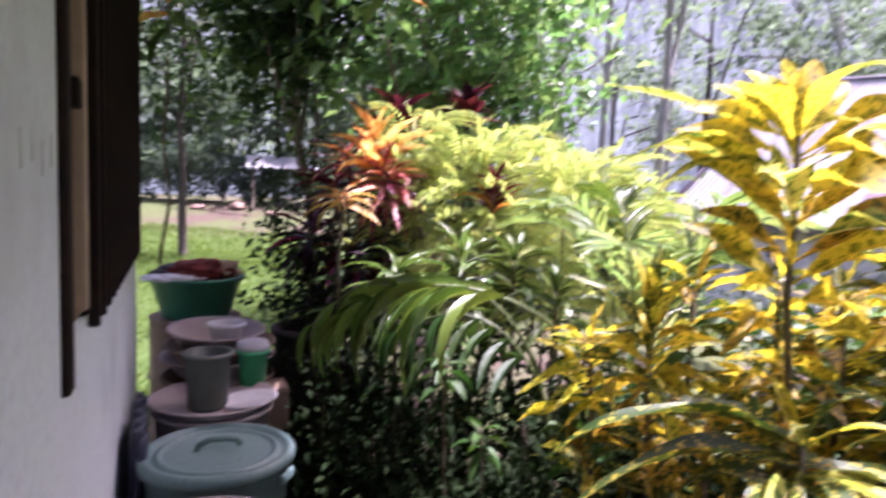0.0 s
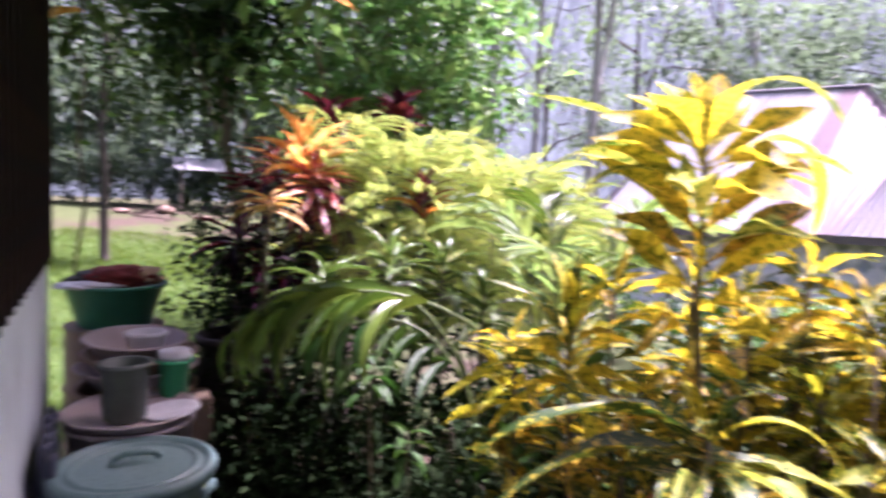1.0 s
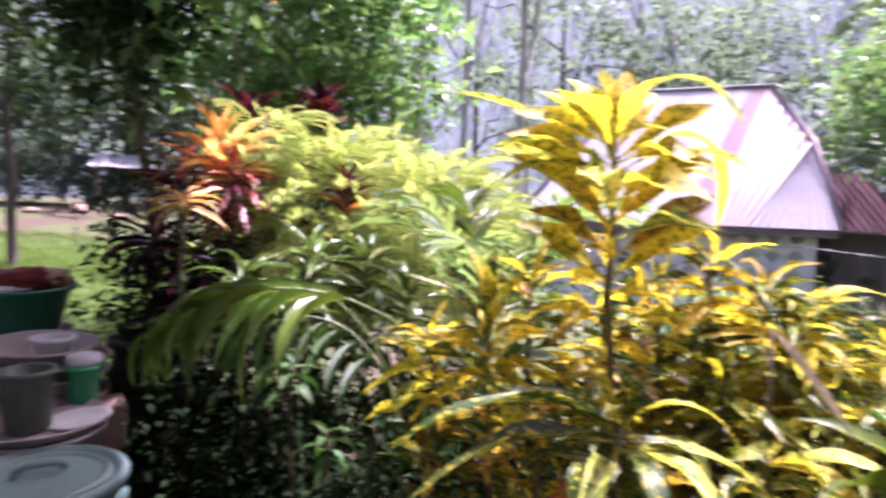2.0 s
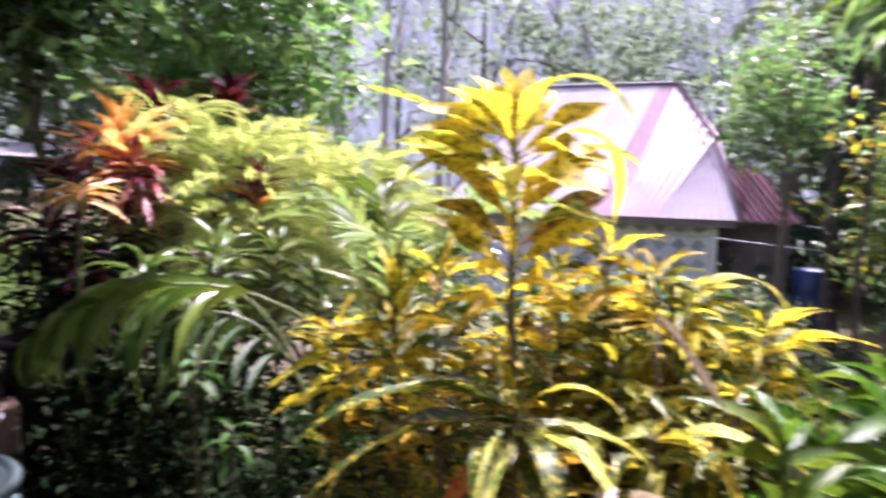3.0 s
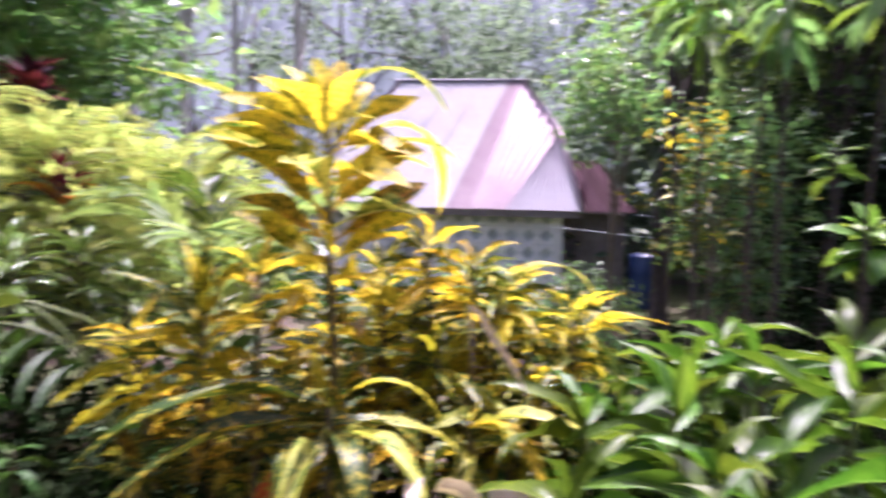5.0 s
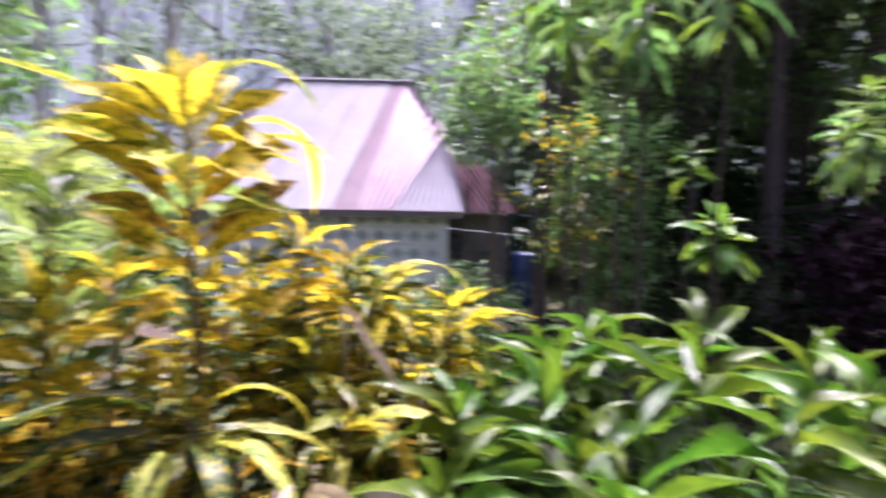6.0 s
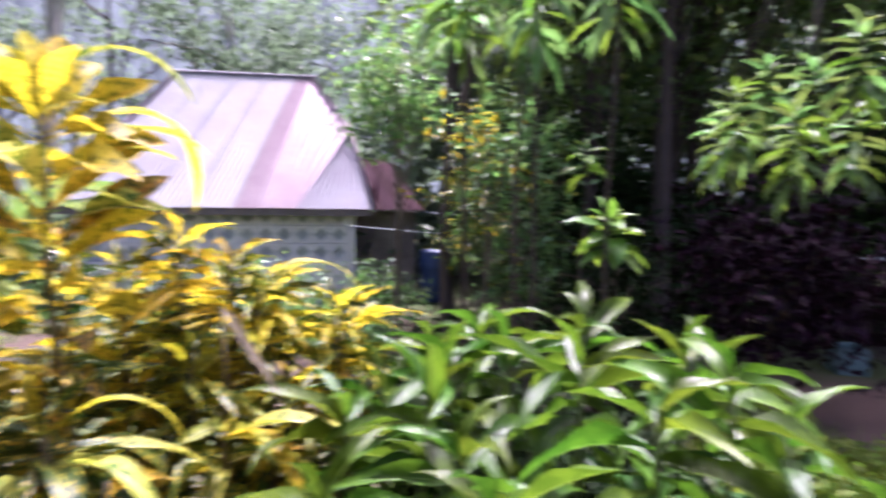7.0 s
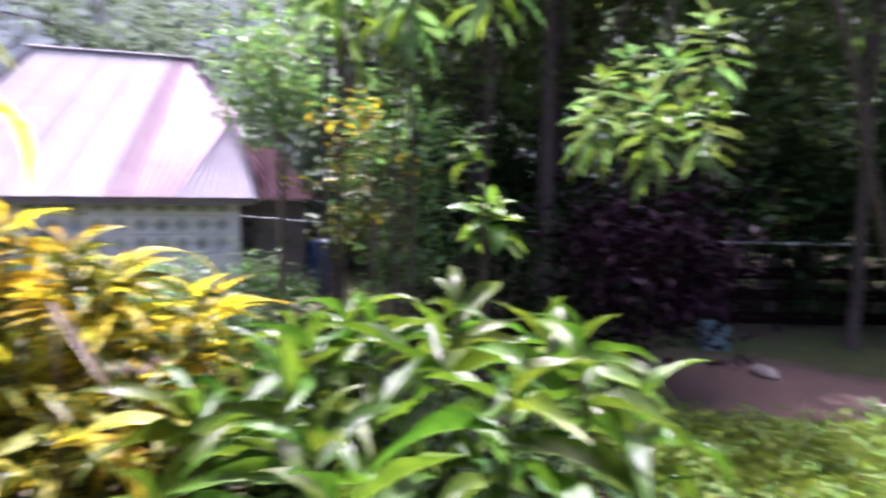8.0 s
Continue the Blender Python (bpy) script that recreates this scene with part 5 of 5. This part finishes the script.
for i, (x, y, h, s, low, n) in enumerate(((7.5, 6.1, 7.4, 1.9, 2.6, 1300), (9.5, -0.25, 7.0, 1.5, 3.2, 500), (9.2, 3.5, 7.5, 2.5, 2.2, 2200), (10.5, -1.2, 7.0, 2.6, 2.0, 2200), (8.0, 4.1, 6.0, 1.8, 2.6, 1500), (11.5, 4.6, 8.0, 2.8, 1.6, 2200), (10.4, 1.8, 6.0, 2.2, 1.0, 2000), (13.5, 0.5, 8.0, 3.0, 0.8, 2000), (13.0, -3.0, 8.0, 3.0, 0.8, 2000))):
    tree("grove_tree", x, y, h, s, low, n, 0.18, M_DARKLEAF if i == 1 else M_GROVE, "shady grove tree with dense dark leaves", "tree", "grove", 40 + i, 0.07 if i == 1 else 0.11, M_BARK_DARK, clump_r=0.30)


# Tall trees added so that their crowns, mostly out of view, shade the grove.
for i, (x, y, h, s) in enumerate(((8.65, 3.45, 9.0, 1.5), (9.9, 3.5, 9.5, 2.5), (11.4, 2.0, 9.5, 2.4), (10.2, 6.2, 9.5, 2.6), (10.8, 3.0, 10.0, 2.8), (7.6, 2.9, 8.0, 1.5))):
    tree("grove_tree", x, y, h, s, 4.3, 1700, 0.34, M_GROVE, "added tall tree whose high crown, mostly out of view, shades the grove", "tree", "grove", 60 + i, 0.10, M_BARK_DARK, clump_r=0.45)

# Filler undergrowth in the darkened leaf, closing pale gaps in the grove.
ur = random.Random(17)
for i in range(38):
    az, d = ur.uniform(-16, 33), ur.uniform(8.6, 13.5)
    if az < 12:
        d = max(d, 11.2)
    tree("shrub", d * math.cos(radians(az)), d * math.sin(radians(az)), ur.uniform(2.4, 4.0), 1.1, 0.1, 1100, 0.17, M_DARKLEAF, "dense filler undergrowth shrub in shade-darkened leaves in the grove", "shrub", "undergrowth", 1200 + i, 0.03, clump_r=0.25, limbs=4, hollow=0.1)


def bright_heads():
    for i, (x, y, z, n, L, W, mat, te, le, label) in enumerate((
            (4.10, 1.75, 1.50, 24, 0.28, 0.11, M_BRIGHT, 60, -25, "bright green whorled plant with broad leaves"),
            (4.84, 2.36, 2.02, 9, 0.24, 0.08, M_BRIGHT, 60, -20, "bright green whorled plant with broad leaves"),
            (3.05, 1.62, 2.80, 36, 0.32, 0.050, M_BRIGHT, 40, -35, "tall thin-stemmed plant with long bright leaves"),
            (3.45, 2.00, 2.95, 34, 0.36, 0.050, M_BRIGHT, 45, -30, "tall thin-stemmed plant with long bright leaves"),
            (2.95, 1.98, 2.82, 34, 0.36, 0.050, M_BRIGHT, 45, -30, "tall thin-stemmed plant with long bright leaves"),
            (3.40, 1.40, 2.90, 34, 0.36, 0.050, M_BRIGHT, 45, -30, "tall thin-stemmed plant with long bright leaves"),
            (3.20, 2.35, 3.02, 36, 0.32, 0.050, M_BRIGHT, 40, -35, "tall thin-stemmed plant with long bright leaves"))):
        p = plant("sapling", x, y, label, "plant", "saplings")
        g = ground_z(x, y)
        stem_part(p, bent((0, 0, -0.03), (0, 0, z - g), 0, 0.02, 8, i), 0.016, 0.008, M_BARK_DARK)
        whorl(p, (0, 0, z - g), 0.22 if i < 2 else 0.42, n, L, W, (mat,) if i < 2 else (M_TREE, M_BRIGHT, M_TREE), te, le, (0.3, 1.2), "lance", 500 + i, 0.2, 0.4, jitter=12 if i < 2 else 30)


bright_heads()


def arching_branch():
    """A sapling that leans far over, with tufts of bright leaves at its end."""
    foot = (4.4, -0.65)
    p = plant("sapling", *foot, "sapling leaning over with tufts of bright green leaves", "plant", "saplings")
    g = ground_z(*foot)
    ends = ((3.05, 0.42, 2.12), (2.85, 0.62, 2.02), (3.2, 0.30, 1.97), (2.9, 0.25, 2.2), (3.3, 0.65, 2.2), (2.75, 0.40, 1.92), (3.1, 0.75, 1.97))
    knee = Vector((3.2, 0.30, 3.3 - g)) - Vector((foot[0], foot[1], 0))
    stem_part(p, bent((0, 0, -0.03), knee, 0.45, 0.03, 11, 3), 0.024, 0.009, M_BARK_DARK)
    for i, e in enumerate(ends):
        q = Vector((e[0] - foot[0], e[1] - foot[1], e[2] - g))
        stem_part(p, bent(knee, q, 0.06, 0.02, 7, i), 0.006, 0.003, M_BARK_DARK, "twig")
        whorl(p, q, 0.24, 30, 0.15, 0.034, (M_GROVE, M_TREE, M_GROVE, M_BRIGHT), 50, -40, (0.3, 1.0), "lance", 540 + i, 0.1, 0.4)


arching_branch()


# orange leaves that hang into view by the house corner and over the bed
def hanging_branch(x, y, z, mats, seed, foot):
    p = plant("croton", *foot, "tall thin croton with orange leaves", "plant", "crotons")
    g = ground_z(*foot)
    end = Vector((x - foot[0], y - foot[1], z - g))
    stem_part(p, bent((0, 0, -0.02), end, 0.0, 0.03, 9, seed), 0.014, 0.006)
    whorl(p, end, 0.12, 5, 0.26, 0.08, mats, 25, -35, (0.4, 1.0), "lance", seed, 0.3, 0.5)


hanging_branch(-1.34, 3.10, 2.50, (M_TAN, M_ORANGE, M_SHRUB), 61, (-1.75, 3.95))
hanging_branch(-0.36, 3.75, 2.84, (M_ORANGE, M_TREE, M_TREE), 62, (-0.10, 4.05))

# ---- the far woods ----
wr = random.Random(99)
for i in range(44):
    az = -35 + i * 4.45 + wr.uniform(-1.5, 1.5)
    d = wr.uniform(15, 20) if i % 2 else wr.uniform(23, 34)
    h, n, low = wr.uniform(7, 12), 2600, 0.06
    if az <= 40:
        n = 1300
    if az >= 94:
        d, n = d + 12, 1500
    if 40 < az < 94:                                   # the woods stand open here
        d, n, low, h = wr.uniform(27, 44), (3200 if az < 60 else 900), 0.1, wr.uniform(12, 17)
    tree("forest_tree", d * math.cos(radians(az)), d * math.sin(radians(az)), h, h * 0.34, h * low, n, 0.65 if low < 0.1 else 0.42, M_FAR, "tall forest tree, distance haze tinted into its green foliage", "tree", "far woods", 700 + i, 0.16, M_BARK_PALE if i % 3 == 0 and az < 88 else M_BARK_DARK, clump_r=0.6, limbs=5, hollow=0.3, per=20 if low < 0.1 else 60)
for i, (x, y, h, r_) in enumerate(((1.80, 10.1, 9.0, 0.06), (3.3, 13.5, 11.0, 0.09), (4.8, 14.2, 11.0, 0.10), (2.9, 17.0, 12.0, 0.14), (6.0, 18.0, 12.0, 0.14))):
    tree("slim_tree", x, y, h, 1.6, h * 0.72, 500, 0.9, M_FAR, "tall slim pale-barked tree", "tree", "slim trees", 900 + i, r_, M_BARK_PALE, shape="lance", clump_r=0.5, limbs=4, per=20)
tree("forest_tree", -6.1, 15.2, 9.0, 1.8, 3.0, 1600, 0.30, M_DARKLEAF, "thick dark-trunked shade tree beyond the lawn", "tree", "far woods", 950, 0.11, M_BARK_DARK, clump_r=0.5)
hr = random.Random(5)
for i in range(34):
    az = 42 + i * 2.9
    d = hr.uniform(27, 33) if az > 95 else hr.uniform(12.5, 16)
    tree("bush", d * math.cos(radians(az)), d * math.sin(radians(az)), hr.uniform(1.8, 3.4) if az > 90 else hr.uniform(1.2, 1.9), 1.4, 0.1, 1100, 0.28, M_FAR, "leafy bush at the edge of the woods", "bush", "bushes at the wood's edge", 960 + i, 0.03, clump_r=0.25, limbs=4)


# ---- grass, weeds, stones ----
def broad_weeds():
    r = random.Random(12)
    for i, (x, y) in enumerate(((2.9, -0.35), (3.3, 0.05), (3.6, -0.5), (4.1, -0.2), (4.4, 0.35), (4.9, -0.55), (5.3, 0.0), (2.7, 0.1), (3.9, 0.3), (5.8, -0.4), (3.1, -0.7), (4.6, -0.9))):
        p = plant("weed", x, y, "low broad-leaved green weed in rough grass", "weed", "broad-leaved weeds")
        h = r.uniform(0.08, 0.24)
        stem_part(p, bent((0, 0, -0.02), (r.uniform(-0.04, 0.04), r.uniform(-0.04, 0.04), h), 0, 0.005, 5, i), 0.005, 0.003, M_STEM_GREEN)
        whorl(p, (0, 0, h), h * 0.5, 9, r.uniform(0.11, 0.17), 0.05, (M_WEED, M_TREE), 55, 0, (0.4, 1.1), "ovate", 820 + i, 0.2, 0.4)


broad_weeds()


def ground_cover():
    rs = np.random.RandomState(8)
    n = 42000
    x, y = rs.uniform(-9, -0.9, n), 4.2 + 15.5 * rs.uniform(0, 1, n) ** 1.6
    keep = (x > -0.55 * y - 0.4) & (x < -0.16 * y - 0.15)
    x, y = x[keep], y[keep]
    z = np.array([ground_z(a, b) for a, b in zip(x, y)])
    m = len(x)
    g = tagged(new("lawn_grass"), "short bright green lawn grass", "grass", kind="stuff")
    cloud("blades", g, np.stack([x, y, z - 0.004], 1), np.stack([rs.uniform(0, 360, m), rs.uniform(35, 88, m), np.zeros(m)], 1), rs.uniform(0.05, 0.13, m) * (0.7 + y * 0.05), np.full(m, 0.012) * (0.8 + y * 0.08), M_LAWN, "needle", 0.6)
    n = 9000
    x, y = rs.uniform(2.3, 8.0, n), rs.uniform(-2.6, 1.2, n)
    dens = np.array([noise.noise((a * 0.8, b * 0.8, 9.0)) for a, b in zip(x, y)])
    keep = (dens + 0.40 - 0.16 * np.maximum(0, x - 5.2) > rs.uniform(0, 0.5, n)) & (np.hypot(x - 6.9, y - 0.35) > 1.1) & (x - 2.3 > rs.uniform(0, 1.0, n) ** 2) & (y + 2.6 > rs.uniform(0, 1.2, n))
    x, y = x[keep], y[keep]
    z = np.array([ground_z(a, b) for a, b in zip(x, y)])
    m = len(x)
    w = tagged(new("weeds"), "low green weeds and creeping ground cover", "weeds", kind="stuff")
    cloud("weed_leaves", w, np.stack([x, y, z + rs.uniform(0.0, 0.14, m)], 1), np.stack([rs.uniform(0, 360, m), rs.normal(25, 25, m), rs.normal(0, 25, m)], 1), rs.uniform(0.04, 0.11, m), rs.uniform(0.02, 0.05, m), M_WEED, "ovate", 0.7, segs=3)
    n = 26000
    x, y = rs.uniform(2.2, 8.5, n), rs.uniform(-3.0, 1.3, n)
    dens = np.array([noise.noise((a * 0.8, b * 0.8, 9.0)) for a, b in zip(x, y)])
    keep = (dens + 0.32 - 0.12 * np.maximum(0, x - 5.2) > rs.uniform(0, 0.5, n)) & (np.hypot(x - 6.9, y - 0.35) > 1.35) & (x - 2.2 > rs.uniform(0, 1.0, n) ** 2) & (y + 3.0 > rs.uniform(0, 1.2, n))
    x, y = x[keep], y[keep]
    z = np.array([ground_z(a, b) for a, b in zip(x, y)])
    m = len(x)
    w = tagged(new("rough_grass"), "rough tufts of green grass", "grass", kind="stuff")
    cloud("blades", w, np.stack([x, y, z - 0.004], 1), np.stack([rs.uniform(0, 360, m), rs.uniform(30, 88, m), np.zeros(m)], 1), rs.uniform(0.08, 0.26, m), rs.uniform(0.006, 0.013, m), M_GRASS, "needle", 0.9, segs=3)


ground_cover()
M_STONE = plain_material("pale_stone", (0.33, 0.29, 0.25), (0.18, 0.15, 0.13), 0.85, scale=6.0, bump=0.5)


def stone(x, y, sx, sy, sz, label, seed, material=None):
    bm = bmesh.new()
    bmesh.ops.create_icosphere(bm, subdivisions=3, radius=1.0)
    for v in bm.verts:
        k = 1 + 0.28 * noise.noise(v.co * 1.4 + Vector((seed * 5, 0, 0))) + 0.08 * noise.noise(v.co * 5 + Vector((seed * 5, 2, 0)))
        v.co = Vector((v.co.x * sx * k, v.co.y * sy * k, v.co.z * sz * k))
    ob = new("stone", mesh_of("stone", bm, material or M_STONE))
    ob.matrix_basis = pose(x, y, ground_z(x, y) + sz * 0.45, 0, 0, seed * 37)
    tagged(ob, label, "stone", "stones")


stone(7.34, 0.45, 0.15, 0.11, 0.07, "flat pale stone on bare soil", 1)
stone(6.6, -0.5, 0.10, 0.08, 0.05, "small pale stone among weeds", 2)
stone(-7.4, 23.5, 0.5, 0.3, 0.16, "dark rock on the earth bank", 3, M_CLAY)
stone(-5.9, 22.5, 0.28, 0.24, 0.1, "dark rock on the earth bank", 4, M_CLAY)
stone(-8.6, 22.8, 0.25, 0.25, 0.1, "dark rock on the earth bank", 5, M_CLAY)


def build_pen():
    """A dark timber pen at the edge of the grove, with a pale top rail."""
    a, b = Vector((10.1, 1.25, 0)), Vector((11.4, -0.75, 0))
    fence = thing("fence", (0, 0, 0), "dark timber fence with a pale top rail", "fence")
    u = (b - a).normalized()
    yaw = math.degrees(math.atan2(u.y, u.x))
    n = 5
    for i in range(n):
        q = a.lerp(b, i / (n - 1))
        bm = bmesh.new()
        box(bm, (0.08, 0.08, 1.26), (0, 0, 0.56), 0.008)
        part("post", bm, M_BARK_DARK, fence, m=pose(q.x, q.y, ground_z(q.x, q.y), 0, 0, yaw), flat=True)
    mid = (a + b) / 2
    # The top rail is whitish, the three below it near-black.
    for z, mat, label in ((1.14, M_PLASTER, "pale whitish rail"), (0.72, M_WOOD_NEAR_BLACK, ""), (0.42, M_WOOD_NEAR_BLACK, ""), (0.1, M_WOOD_NEAR_BLACK, "")):
        bm = bmesh.new()
        box(bm, ((b - a).length + 0.3, 0.03, 0.035 if mat is M_PLASTER else 0.16), (0, -0.06, 0), 0.006)
        part("rail", bm, mat, fence, label, pose(mid.x, mid.y, ground_z(mid.x, mid.y) + z, 0, 0, yaw), flat=True)
    crate = thing("crate", pose(8.5, 1.15, ground_z(8.5, 1.15), 0, 0, 30), "small teal plastic crate on the ground", "crate")
    for size, c in (((0.4, 0.02, 0.28), (0, -0.14, 0.14)), ((0.4, 0.02, 0.28), (0, 0.14, 0.14)), ((0.02, 0.26, 0.28), (-0.19, 0, 0.14)), ((0.02, 0.26, 0.28), (0.19, 0, 0.14)), ((0.36, 0.26, 0.02), (0, 0, 0.01))):
        bm = bmesh.new()
        box(bm, size, c, 0.004)
        part("crate_side", bm, M_TEAL, crate, flat=True)


build_pen()


def far_shelter():
    """Low open shelter on the bank beyond the lawn, added for a white patch."""
    m = pose(-6.2, 25.2, ground_z(-6.2, 25.2), 0, 0, 15)
    s = thing("shelter", m, "low open shelter with a pale metal sheet, added for a white patch", "shelter")
    for x in (-1.1, 1.1):
        for y in (-0.6, 0.6):
            bm = bmesh.new()
            tube(bm, [(x, y, -0.1), (x, y, 1.45 + 0.35 * (y > 0))], (0.05, 0.045), 8)
            part("post", bm, M_BARK, s)
    bm = bmesh.new()
    roof_sheet(bm, ((-1.35, -0.85, 1.40), (1.35, -0.85, 1.40), (1.35, 0.85, 1.92), (-1.35, 0.85, 1.92)), 16)
    part("roof_sheet", bm, M_SHEET_PALE, s, flat=True)


far_shelter()
